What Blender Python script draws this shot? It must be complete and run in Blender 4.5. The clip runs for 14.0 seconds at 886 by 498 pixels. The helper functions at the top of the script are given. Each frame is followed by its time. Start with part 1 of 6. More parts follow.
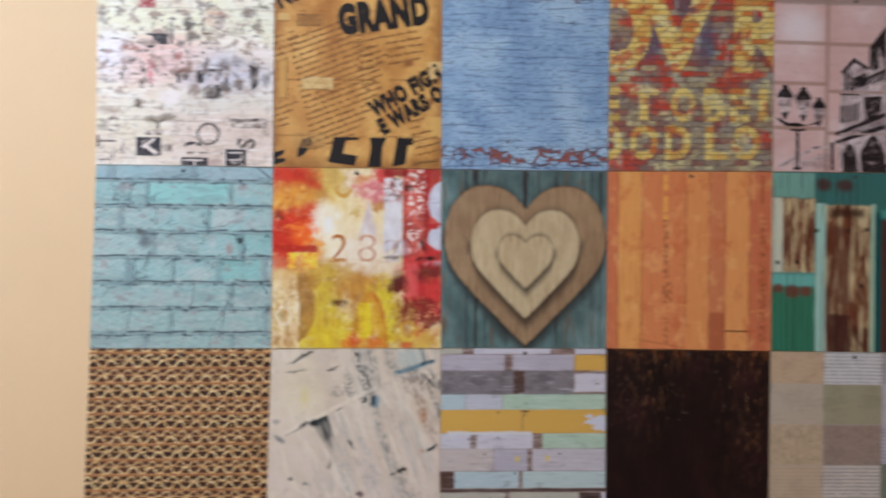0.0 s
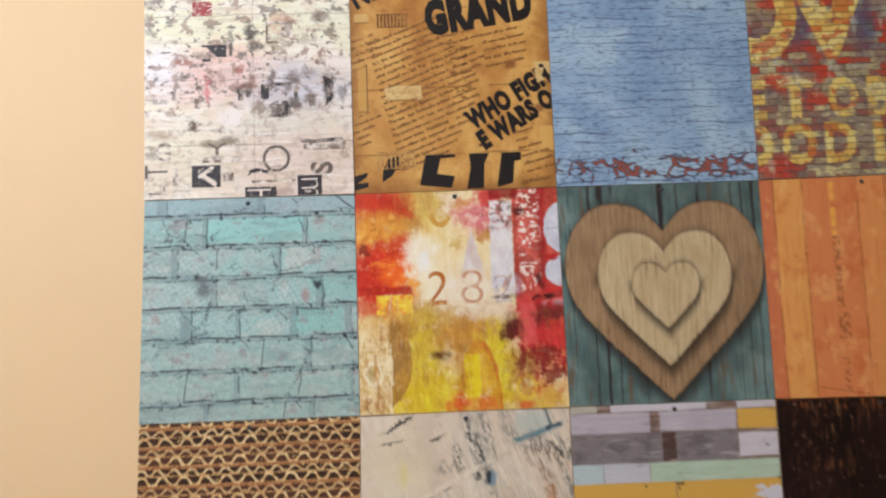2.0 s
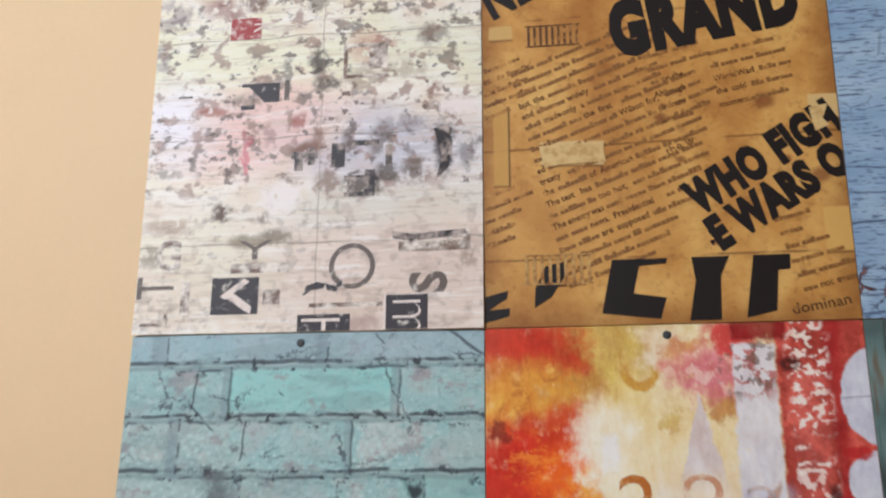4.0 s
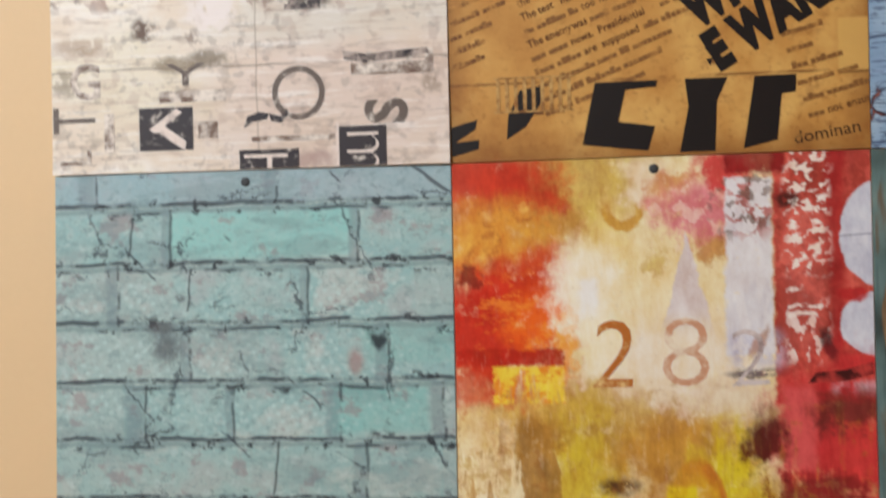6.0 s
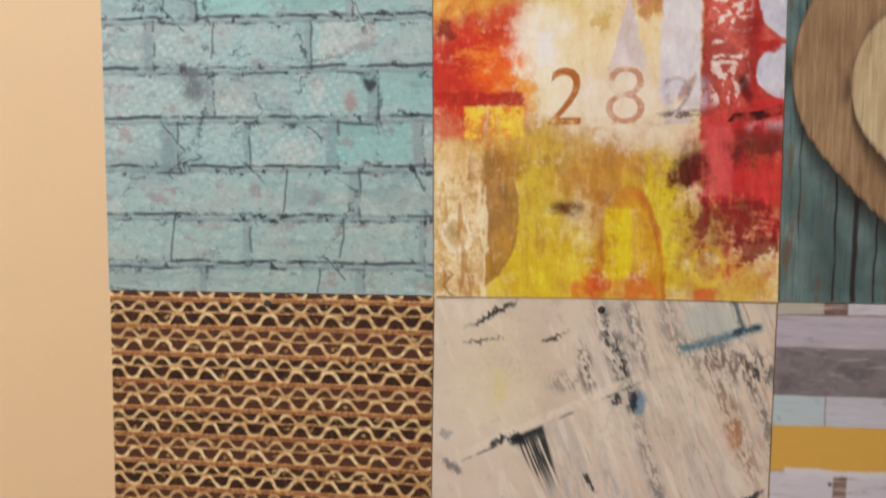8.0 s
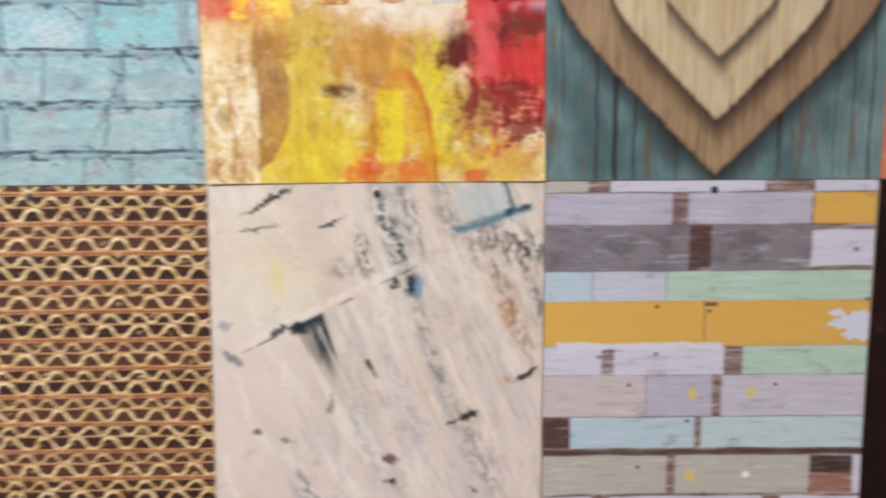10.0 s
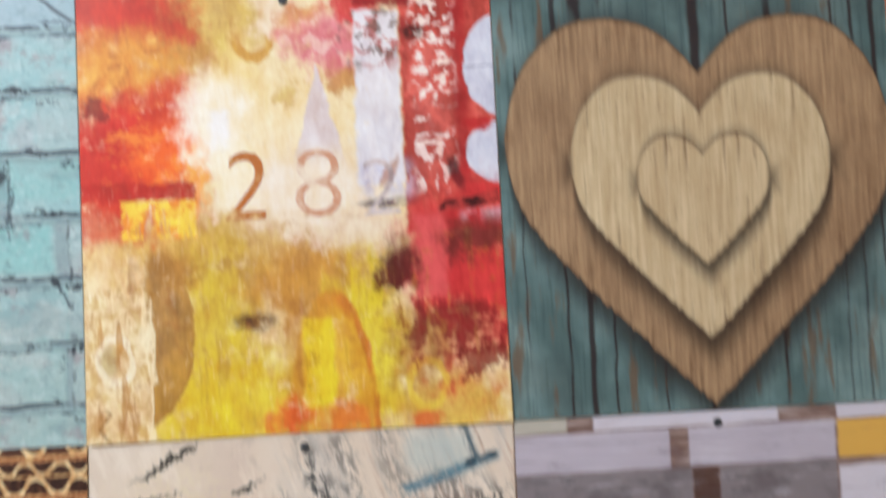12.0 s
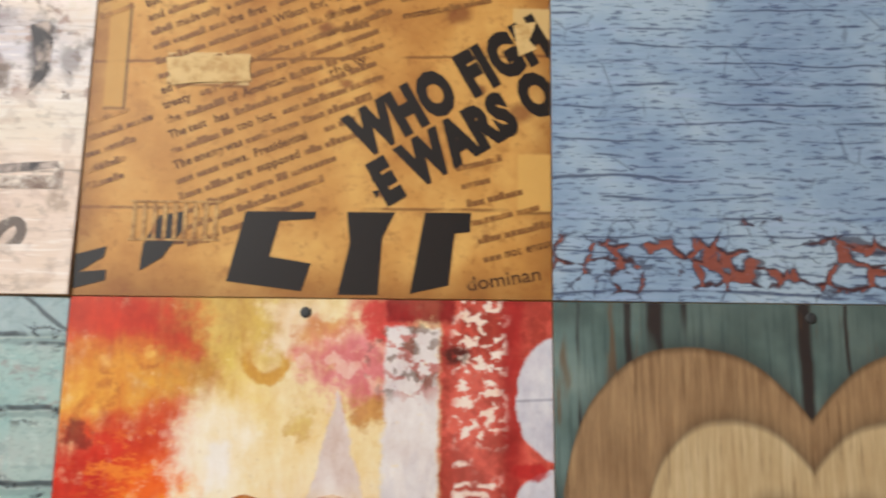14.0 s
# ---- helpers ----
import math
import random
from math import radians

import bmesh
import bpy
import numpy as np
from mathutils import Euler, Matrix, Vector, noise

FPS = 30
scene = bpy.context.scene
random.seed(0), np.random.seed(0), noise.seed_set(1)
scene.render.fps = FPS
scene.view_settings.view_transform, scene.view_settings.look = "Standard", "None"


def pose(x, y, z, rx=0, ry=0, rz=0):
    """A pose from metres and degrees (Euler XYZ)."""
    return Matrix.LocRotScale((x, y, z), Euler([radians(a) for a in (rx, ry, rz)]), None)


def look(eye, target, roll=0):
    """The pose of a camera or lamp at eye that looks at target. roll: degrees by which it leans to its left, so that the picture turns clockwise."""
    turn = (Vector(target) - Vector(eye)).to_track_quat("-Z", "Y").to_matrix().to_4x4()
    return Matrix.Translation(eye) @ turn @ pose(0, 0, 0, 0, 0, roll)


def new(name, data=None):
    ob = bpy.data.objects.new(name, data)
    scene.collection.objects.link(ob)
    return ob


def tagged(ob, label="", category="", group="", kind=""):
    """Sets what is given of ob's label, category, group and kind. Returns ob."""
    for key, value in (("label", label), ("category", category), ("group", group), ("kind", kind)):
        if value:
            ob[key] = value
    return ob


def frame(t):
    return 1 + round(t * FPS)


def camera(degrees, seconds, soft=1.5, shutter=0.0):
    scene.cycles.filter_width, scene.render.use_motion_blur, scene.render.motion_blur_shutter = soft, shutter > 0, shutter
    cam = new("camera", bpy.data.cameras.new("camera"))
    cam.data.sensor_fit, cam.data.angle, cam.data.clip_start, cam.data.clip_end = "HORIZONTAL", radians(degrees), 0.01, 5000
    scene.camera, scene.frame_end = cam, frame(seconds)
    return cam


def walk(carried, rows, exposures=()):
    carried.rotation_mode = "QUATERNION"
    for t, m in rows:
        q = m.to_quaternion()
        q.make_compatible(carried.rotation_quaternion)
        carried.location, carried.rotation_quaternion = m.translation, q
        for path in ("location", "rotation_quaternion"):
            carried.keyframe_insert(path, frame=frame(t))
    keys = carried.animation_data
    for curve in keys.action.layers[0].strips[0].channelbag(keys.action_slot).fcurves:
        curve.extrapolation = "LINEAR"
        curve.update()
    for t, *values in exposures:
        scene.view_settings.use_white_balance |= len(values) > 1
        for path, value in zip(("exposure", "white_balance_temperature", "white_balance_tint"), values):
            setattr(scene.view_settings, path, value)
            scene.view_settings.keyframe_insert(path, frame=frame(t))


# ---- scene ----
cam = camera(50.0, 14.0, soft=2.2, shutter=0.5)
PATH = [
    (0, (0.438, -1.621, 1.567), (0.617, 0.37, 1.515), 0.6),
    (0.5, (0.447, -1.638, 1.522), (0.793, 0.332, 1.532), 0.0),
    (1, (0.453, -1.648, 1.484), (0.728, 0.333, 1.525), -1.0),
    (1.5, (0.425, -1.507, 1.469), (0.494, 0.491, 1.528), -1.2),
    (2, (0.353, -1.318, 1.454), (0.448, 0.671, 1.643), -2.2),
    (2.5, (0.343, -1.096, 1.441), (0.396, 0.881, 1.737), -1.4),
    (3, (0.384, -0.903, 1.462), (0.097, 1.023, 1.92), 1.4),
    (3.2, (0.362, -0.863, 1.472), (0.132, 1.061, 1.966), 0.6),
    (5.3, (0.353, -0.642, 1.627), (0.078, 1.307, 1.985), -1.5),
    (5.5, (0.354, -0.65, 1.626), (0.109, 1.323, 1.839), -2.2),
    (6, (0.349, -0.667, 1.618), (0.167, 1.324, 1.565), -1.5),
    (6.5, (0.347, -0.7, 1.598), (0.21, 1.292, 1.476), -0.6),
    (7, (0.366, -0.742, 1.583), (0.158, 1.234, 1.355), 0.1),
    (7.2, (0.374, -0.756, 1.575), (0.145, 1.216, 1.33), -0.0),
    (9.3, (0.435, -0.844, 1.448), (0.176, 1.106, 1.087), -0.7),
    (9.5, (0.435, -0.842, 1.448), (0.251, 1.119, 1.098), -0.3),
    (10, (0.477, -0.809, 1.449), (0.519, 1.156, 1.077), -0.4),
    (10.5, (0.469, -0.767, 1.392), (0.823, 1.168, 1.03), -0.1),
    (11, (0.47, -0.747, 1.397), (0.849, 1.195, 1.109), -1.7),
    (11.5, (0.49, -0.7, 1.423), (0.746, 1.274, 1.231), -3.2),
    (12, (0.484, -0.66, 1.46), (0.649, 1.333, 1.509), -2.5),
    (12.5, (0.469, -0.604, 1.505), (0.625, 1.378, 1.73), -1.8),
    (13, (0.49, -0.574, 1.557), (0.482, 1.405, 1.843), 1.2),
    (13.5, (0.508, -0.566, 1.581), (0.383, 1.395, 1.954), 1.2),
    (14, (0.525, -0.554, 1.586), (0.488, 1.41, 1.96), 1.0),
]
# seconds, stops, white balance
EXPOSURES = [(0.0, -0.06, 5800, 10), (0.5, 0.02, 6150, 10), (1.5, -0.05, 6350, 10), (2.5, -0.05, 6400, 10), (3.0, -0.2, 6150, 10), (5.5, -0.25, 6300, 10), (6.0, -0.22, 6600, 10), (6.5, -0.22, 6900, 14), (7.2, -0.15, 6900, 14), (9.5, 0.08, 5950, 10), (10.3, 0.5, 5850, 12), (11.2, 0.54, 5900, 12), (12.0, 0.25, 5950, 10), (12.5, 0.15, 6100, 10), (13.0, 0.15, 6600, 10), (13.5, 0.03, 7000, 10), (14.0, 0.03, 7000, 10)]
walk(cam, [(t, look(eye, target, roll)) for t, eye, target, roll in PATH], EXPOSURES)

# ---- light ----
world = bpy.data.worlds.new("room_world")
scene.world = world
world.use_nodes = True
world.node_tree.nodes["Background"].inputs[0].default_value = (1.0, 0.93, 0.85, 1)
world.node_tree.nodes["Background"].inputs[1].default_value = 0.05


def area_lamp(name, eye, target, size, watts, colour):
    lamp = bpy.data.lights.new(name, "AREA")
    lamp.shape, lamp.size, lamp.energy, lamp.color = "DISK", size, watts, colour
    ob = new(name, lamp)
    ob.matrix_world = look(eye, target)
    return ob


area_lamp("ceiling_lamp", (-0.75, -2.0, 2.55), (0.3, 0.0, 1.3), 0.6, 69, (0.875, 0.94, 1.0))


# ---- shader building ----
def lin(v):
    v = v / 255.0
    return v / 12.92 if v <= 0.04045 else ((v + 0.055) / 1.055) ** 2.4


INK = 0.9


def c(r, g, b):
    """A printed colour from 0 to 255 values."""
    return (min(lin(r) * INK, 1), min(lin(g) * INK, 1), min(lin(b) * INK, 1), 1.0)


class S:
    """A value in a node tree, with arithmetic."""

    def __init__(self, tree, socket):
        self.tree, self.socket = tree, socket

    def __add__(self, o):
        return calc(self.tree, "ADD", self, o)

    def __radd__(self, o):
        return calc(self.tree, "ADD", o, self)

    def __sub__(self, o):
        return calc(self.tree, "SUBTRACT", self, o)

    def __rsub__(self, o):
        return calc(self.tree, "SUBTRACT", o, self)

    def __mul__(self, o):
        return calc(self.tree, "MULTIPLY", self, o)

    def __rmul__(self, o):
        return calc(self.tree, "MULTIPLY", o, self)

    def __truediv__(self, o):
        return calc(self.tree, "DIVIDE", self, o)


def plug(tree, value, socket):
    if isinstance(value, S):
        tree.links.new(value.socket, socket)
    else:
        socket.default_value = value


def calc(tree, op, a, b=0.0, d=0.0):
    n = tree.nodes.new("ShaderNodeMath")
    n.operation = op
    plug(tree, a, n.inputs[0])
    plug(tree, b, n.inputs[1])
    plug(tree, d, n.inputs[2])
    return S(tree, n.outputs[0])


class Print:
    """The surface of a printed sheet: u to the right and q down, both from 0 to 1."""

    def __init__(self, tree):
        self.tree = tree
        tc = tree.nodes.new("ShaderNodeTexCoord")
        sp = tree.nodes.new("ShaderNodeSeparateXYZ")
        tree.links.new(tc.outputs["UV"], sp.inputs[0])
        self.u = S(tree, sp.outputs[0])
        self.q = 1.0 - S(tree, sp.outputs[1])

    def f(self, op, a, b=0.0, d=0.0):
        return calc(self.tree, op, a, b, d)

    def xyz(self, x, y, z=0.0):
        n = self.tree.nodes.new("ShaderNodeCombineXYZ")
        for k, v in enumerate((x, y, z)):
            plug(self.tree, v, n.inputs[k])
        return n.outputs[0]

    def noise(self, u, v, su, sv, seed=0.0, detail=4.0, rough=0.55, dist=0.0):
        n = self.tree.nodes.new("ShaderNodeTexNoise")
        n.inputs["Scale"].default_value = 1.0
        n.inputs["Detail"].default_value = detail
        n.inputs["Roughness"].default_value = rough
        n.inputs["Distortion"].default_value = dist
        self.tree.links.new(self.xyz(u * su, v * sv, seed), n.inputs["Vector"])
        return S(self.tree, n.outputs[0])

    def cells(self, u, v, su, sv, seed=0.0, feature="F1", out="Distance", rnd=1.0):
        n = self.tree.nodes.new("ShaderNodeTexVoronoi")
        n.feature = feature
        n.inputs["Scale"].default_value = 1.0
        n.inputs["Randomness"].default_value = rnd
        self.tree.links.new(self.xyz(u * su, v * sv, seed), n.inputs["Vector"])
        return S(self.tree, n.outputs[out])

    def rand(self, a, b=0.0):
        """A random value from 0 to 1 for each pair of whole numbers."""
        n = self.tree.nodes.new("ShaderNodeTexWhiteNoise")
        n.noise_dimensions = "3D"
        self.tree.links.new(self.xyz(a, b, 3.7), n.inputs["Vector"])
        return S(self.tree, n.outputs["Value"])

    def ss(self, x, a, b):
        n = self.tree.nodes.new("ShaderNodeMapRange")
        n.interpolation_type = "SMOOTHSTEP"
        plug(self.tree, x, n.inputs["Value"])
        n.inputs["From Min"].default_value, n.inputs["From Max"].default_value = a, b
        return S(self.tree, n.outputs[0])

    def mix(self, f, a, b, blend="MIX"):
        n = self.tree.nodes.new("ShaderNodeMix")
        n.data_type, n.blend_type = "RGBA", blend
        plug(self.tree, f, n.inputs[0])
        plug(self.tree, a, n.inputs[6])
        plug(self.tree, b, n.inputs[7])
        return S(self.tree, n.outputs[2])

    def ramp(self, x, *stops, step=False):
        n = self.tree.nodes.new("ShaderNodeValToRGB")
        e = n.color_ramp.elements
        if step:
            n.color_ramp.interpolation = "CONSTANT"
        while len(e) < len(stops):
            e.new(1.0)
        for k, (p, col) in enumerate(stops):
            e[k].position, e[k].color = p, col
        plug(self.tree, x, n.inputs[0])
        return S(self.tree, n.outputs[0])

    def box(self, x, y, x0, y0, x1, y1, soft=0.006):
        a = self.ss(x, x0 - soft, x0 + soft) * self.ss(x, x1 + soft, x1 - soft)
        return a * self.ss(y, y0 - soft, y0 + soft) * self.ss(y, y1 + soft, y1 - soft)

    def far(self, x, y, cx, cy, rx, ry):
        """Distance from the middle of an ellipse, 1 on its rim."""
        a, b = (x - cx) / rx, (y - cy) / ry
        return self.f("SQRT", a * a + b * b)

    def spot(self, x, y, cx, cy, rx, ry, soft=0.3):
        return self.ss(self.far(x, y, cx, cy, rx, ry), 1.0 + soft, 1.0 - soft)

    def turn(self, x, y, cx, cy, degrees):
        """Coordinates round (cx, cy), turned; x runs along the new axis."""
        a, b = math.cos(radians(degrees)), math.sin(radians(degrees))
        dx, dy = x - cx, y - cy
        return dx * a + dy * b, dy * a - dx * b


def print_material(name, paint, rough=0.46, bump=0.05):
    m = bpy.data.materials.new(name)
    m.use_nodes = True
    t = m.node_tree
    p = Print(t)
    colour = paint(p, p.u, p.q)
    b = t.nodes["Principled BSDF"]
    plug(t, colour, b.inputs["Base Color"])
    b.inputs["Roughness"].default_value = rough
    b.inputs["Specular IOR Level"].default_value = 0.22
    n = t.nodes.new("ShaderNodeBump")
    n.inputs["Strength"].default_value, n.inputs["Distance"].default_value = bump, 0.001
    plug(t, p.noise(p.u, p.q, 9, 9, 2.0, 5.0, 0.6), n.inputs["Height"])
    t.links.new(n.outputs[0], b.inputs["Normal"])
    return m


def plain_material(name, colour, rough=0.5, metal=0.0, grain=0.15, scale=30.0, bump=0.1):
    """A painted or plain surface with two scales of variation, in object space."""
    m = bpy.data.materials.new(name)
    m.use_nodes = True
    t = m.node_tree
    b = t.nodes["Principled BSDF"]
    tc = t.nodes.new("ShaderNodeTexCoord")
    big, fine = t.nodes.new("ShaderNodeTexNoise"), t.nodes.new("ShaderNodeTexNoise")
    big.inputs["Scale"].default_value, fine.inputs["Scale"].default_value = scale * 0.05, scale
    fine.inputs["Detail"].default_value = 6.0
    for n in (big, fine):
        t.links.new(tc.outputs["Object"], n.inputs["Vector"])
    k = S(t, big.outputs[0]) * grain + S(t, fine.outputs[0]) * (grain * 0.5) + (1.0 - 0.75 * grain)
    n = t.nodes.new("ShaderNodeMix")
    n.data_type, n.blend_type = "RGBA", "MULTIPLY"
    n.inputs[0].default_value = 1.0
    n.inputs[6].default_value = colour
    t.links.new(k.socket, n.inputs[7])
    t.links.new(n.outputs[2], b.inputs["Base Color"])
    b.inputs["Roughness"].default_value, b.inputs["Metallic"].default_value = rough, metal
    bn = t.nodes.new("ShaderNodeBump")
    bn.inputs["Strength"].default_value, bn.inputs["Distance"].default_value = bump, 0.002
    t.links.new(fine.outputs[0], bn.inputs["Height"])
    t.links.new(bn.outputs[0], b.inputs["Normal"])
    return m


# ---- materials of the room ----
WALL_PAINT = plain_material("peach_wall_paint", (0.735, 0.515, 0.292, 1), 0.6, 0.0, 0.06, 160.0, 0.12)
CEILING_PAINT = plain_material("ceiling_paint", (0.72, 0.68, 0.62, 1), 0.8, 0.0, 0.06, 120.0, 0.1)
FLOOR_MAT = plain_material("floor_laminate", (0.28, 0.2, 0.13, 1), 0.45, 0.0, 0.4, 40.0, 0.1)
PIN_MAT = plain_material("dark_pin_metal", (0.03, 0.033, 0.036, 1), 0.6, 0.0, 0.4, 900.0, 0.05)


# ---- room ----
def slab(name, lo, hi, material, label, category):
    bm = bmesh.new()
    bmesh.ops.create_cube(bm, size=1.0)
    size = [b - a for a, b in zip(lo, hi)]
    bmesh.ops.scale(bm, vec=size, verts=bm.verts)
    bmesh.ops.translate(bm, vec=[(a + b) / 2 for a, b in zip(lo, hi)], verts=bm.verts)
    me = bpy.data.meshes.new(name)
    bm.to_mesh(me)
    bm.free()
    me.materials.append(material)
    return tagged(new(name, me), label, category, "", "structure")


X0, X1, Y0, H = -2.2, 3.2, -3.2, 2.7
slab("wall_north", (X0 - 0.15, 0.0, 0.0), (X1 + 0.15, 0.15, H), WALL_PAINT, "smooth peach painted wall behind the printed sheets", "wall")
slab("wall_south", (X0 - 0.15, Y0 - 0.15, 0.0), (X1 + 0.15, Y0, H), WALL_PAINT, "plain peach painted wall closing the room", "wall")
slab("wall_west", (X0 - 0.15, Y0, 0.0), (X0, 0.0, H), WALL_PAINT, "plain peach painted side wall", "wall")
slab("wall_east", (X1, Y0, 0.0), (X1 + 0.15, 0.0, H), WALL_PAINT, "plain peach painted side wall", "wall")
slab("floor", (X0 - 0.15, Y0 - 0.15, -0.1), (X1 + 0.15, 0.15, 0.0), FLOOR_MAT, "plain brown floor of the room", "floor")
slab("ceiling", (X0 - 0.15, Y0 - 0.15, H), (X1 + 0.15, 0.15, H + 0.1), CEILING_PAINT, "plain pale painted ceiling", "ceiling")


# ---- printed sheets ----
COLUMNS = ((0.008, 0.006, -0.004, -0.015), (0.296, 0.2955, 0.294, 0.287), (0.578, 0.579, 0.582, 0.582),
           (0.868, 0.869, 0.871, 0.874), (1.163, 1.165, 1.168, 1.170), (1.468, 1.470, 1.476, 1.480))
ROWS = ((1.967, 1.660, 1.3545, 1.0470), (1.968, 1.660, 1.3545, 1.0455), (1.970, 1.661, 1.3545, 1.0440),
        (1.972, 1.662, 1.3535, 1.0410), (1.975, 1.666, 1.3485, 1.0380), (1.977, 1.667, 1.3440, 1.0340))


def relief(col, row, a, b):
    """How far a sheet stands off the wall: a little wavy, its lower corners lifting."""
    ph, ph2 = (col * 1.7 + row * 2.3) % 6.0, (col * 2.9 + row * 0.8) % 6.0
    lift = 0.0012 + 0.0028 * ((col * 7 + row * 5) % 4 == 0)
    return 0.0022 + 0.0007 * math.sin(2.6 * a + ph) * math.sin(2.2 * b + ph2) + lift * b ** 4 * (0.2 + 0.8 * (2 * a - 1) ** 2)


def on_sheet(col, row, u, q, off=0.0):
    """The place in the room of a point of a sheet."""
    left = COLUMNS[col][row] + (COLUMNS[col][row + 1] - COLUMNS[col][row]) * q + 0.0004
    right = COLUMNS[col + 1][row] + (COLUMNS[col + 1][row + 1] - COLUMNS[col + 1][row]) * q - 0.0004
    x = left + (right - left) * u
    top = ROWS[col][row] + (ROWS[col + 1][row] - ROWS[col][row]) * u - 0.0004
    low = ROWS[col][row + 1] + (ROWS[col + 1][row + 1] - ROWS[col][row + 1]) * u + 0.0004
    return Vector((x, -relief(col, row, u, q) - off, top + (low - top) * q))


def sheet(name, col, row, material, label):
    """A sheet of printed card on the wall."""
    n = 20
    bm = bmesh.new()
    uv = bm.loops.layers.uv.new("UVMap")
    mid = on_sheet(col, row, 0.5, 0.5)

    def face(vs, uvs, smooth):
        fc = bm.faces.new(vs)
        fc.smooth = smooth
        for lp, w in zip(fc.loops, uvs):
            lp[uv].uv = w

    for back in (False, True):
        off = -0.0006 if back else 0.0
        grid = [[bm.verts.new(on_sheet(col, row, i / n, j / n, off) - mid) for j in range(n + 1)] for i in range(n + 1)]
        for i in range(n):
            for j in range(n):
                k = [(i, j), (i, j + 1), (i + 1, j + 1), (i + 1, j)]
                if back:
                    k.reverse()
                face([grid[a][b] for a, b in k], [(a / n, 1 - b / n) for a, b in k], True)
    rim = [(i, 0) for i in range(n)] + [(n, j) for j in range(n)] + [(i, n) for i in range(n, 0, -1)] + [(0, j) for j in range(n, 0, -1)]
    for k, (a, b) in enumerate(rim):
        e, d = rim[(k + 1) % len(rim)]
        w = [(a / n, 1 - b / n), (e / n, 1 - d / n)]
        vs = [bm.verts.new(on_sheet(col, row, s / n, t / n, o) - mid) for s, t, o in ((a, b, 0.0), (e, d, 0.0), (e, d, -0.0006), (a, b, -0.0006))]
        face(vs, [w[0], w[1], w[1], w[0]], False)
    me = bpy.data.meshes.new(name)
    bm.to_mesh(me)
    bm.free()
    me.materials.append(material)
    ob = new(name, me)
    ob.location = mid
    ob["cell"] = (col, row)
    return tagged(ob, label, "printed sheet", "sheets on the wall")


def lay(name, parent, bm, material, off=0.0003, label=""):
    """Lays a flat bmesh, drawn in sheet coordinates (u, q, 0), on a sheet as a printed part."""
    col, row = parent["cell"]
    for axis in (0, 1):
        for lim, sign in ((0.001, -1), (0.999, 1)):
            co, no = [0, 0, 0], [0, 0, 0]
            co[axis], no[axis] = lim, sign
            bmesh.ops.bisect_plane(bm, geom=bm.verts[:] + bm.edges[:] + bm.faces[:], plane_co=co, plane_no=no, clear_outer=True)
    for axis in (0, 1):
        span = [v.co[axis] for v in bm.verts]
        for k in range(1, 12):
            if span and min(span) < k / 12 < max(span) and max(span) - min(span) > 0.09:
                co, no = [0, 0, 0], [0, 0, 0]
                co[axis], no[axis] = k / 12, 1
                bmesh.ops.bisect_plane(bm, geom=bm.verts[:] + bm.edges[:] + bm.faces[:], plane_co=co, plane_no=no)
    uv = bm.loops.layers.uv.verify()
    for fc in bm.faces:
        for lp in fc.loops:
            lp[uv].uv = (lp.vert.co.x, 1 - lp.vert.co.y)
    for v in bm.verts:
        v.co = on_sheet(col, row, v.co.x, v.co.y, off) - parent.location
    bm.normal_update()
    for fc in bm.faces:
        if fc.normal.y > 0:
            fc.normal_flip()
    me = bpy.data.meshes.new(name)
    bm.to_mesh(me)
    bm.free()
    me.materials.append(material)
    ob = new(name, me)
    ob.parent = parent
    if label:
        ob["label"] = label
    return ob


def shape(name, parent, polys, material, off=0.0003, label=""):
    bm = bmesh.new()
    for poly in polys:
        bm.faces.new([bm.verts.new((u, q, 0)) for u, q in poly])
    bmesh.ops.remove_doubles(bm, verts=bm.verts[:], dist=1e-5)
    bmesh.ops.triangulate(bm, faces=bm.faces[:], ngon_method="EAR_CLIP")
    return lay(name, parent, bm, material, off, label)


def rect(x0, y0, x1, y1, lean=0.0):
    return [(x0 + lean, y0), (x1 + lean, y0), (x1, y1), (x0, y1)]


def ring(cx, cy, r0, r1, n=36, squash=1.0):
    k = [(math.cos(2 * math.pi * i / n), math.sin(2 * math.pi * i / n)) for i in range(n + 1)]
    return [[(cx + r0 * k[i][0], cy + r0 * squash * k[i][1]), (cx + r1 * k[i][0], cy + r1 * squash * k[i][1]),
             (cx + r1 * k[i + 1][0], cy + r1 * squash * k[i + 1][1]), (cx + r0 * k[i + 1][0], cy + r0 * squash * k[i + 1][1])] for i in range(n)]


def word_mesh(text, u, q, tall, degrees, wide=1.0, bold=0.0, slant=0.0):
    """A word in sheet coordinates: its lower left corner at (u, q), its capitals tall, turned up to the right by degrees."""
    fc = bpy.data.curves.new("lettering", "FONT")
    fc.body, fc.offset, fc.resolution_u, fc.shear, fc.space_character = text, bold, 3, slant, 1.0 + 1.6 * max(bold, 0.0)
    tmp = bpy.data.objects.new("lettering", fc)
    me = bpy.data.meshes.new_from_object(tmp)
    bm = bmesh.new()
    bm.from_mesh(me)
    bpy.data.objects.remove(tmp)
    bpy.data.curves.remove(fc)
    bpy.data.meshes.remove(me)
    k = tall / 0.69
    a, b = math.cos(radians(degrees)), math.sin(radians(degrees))
    for v in bm.verts:
        x, y = v.co.x * k * wide, v.co.y * k
        v.co = (u + x * a - y * b, q - (x * b + y * a) * 0.94, 0)
    return bm


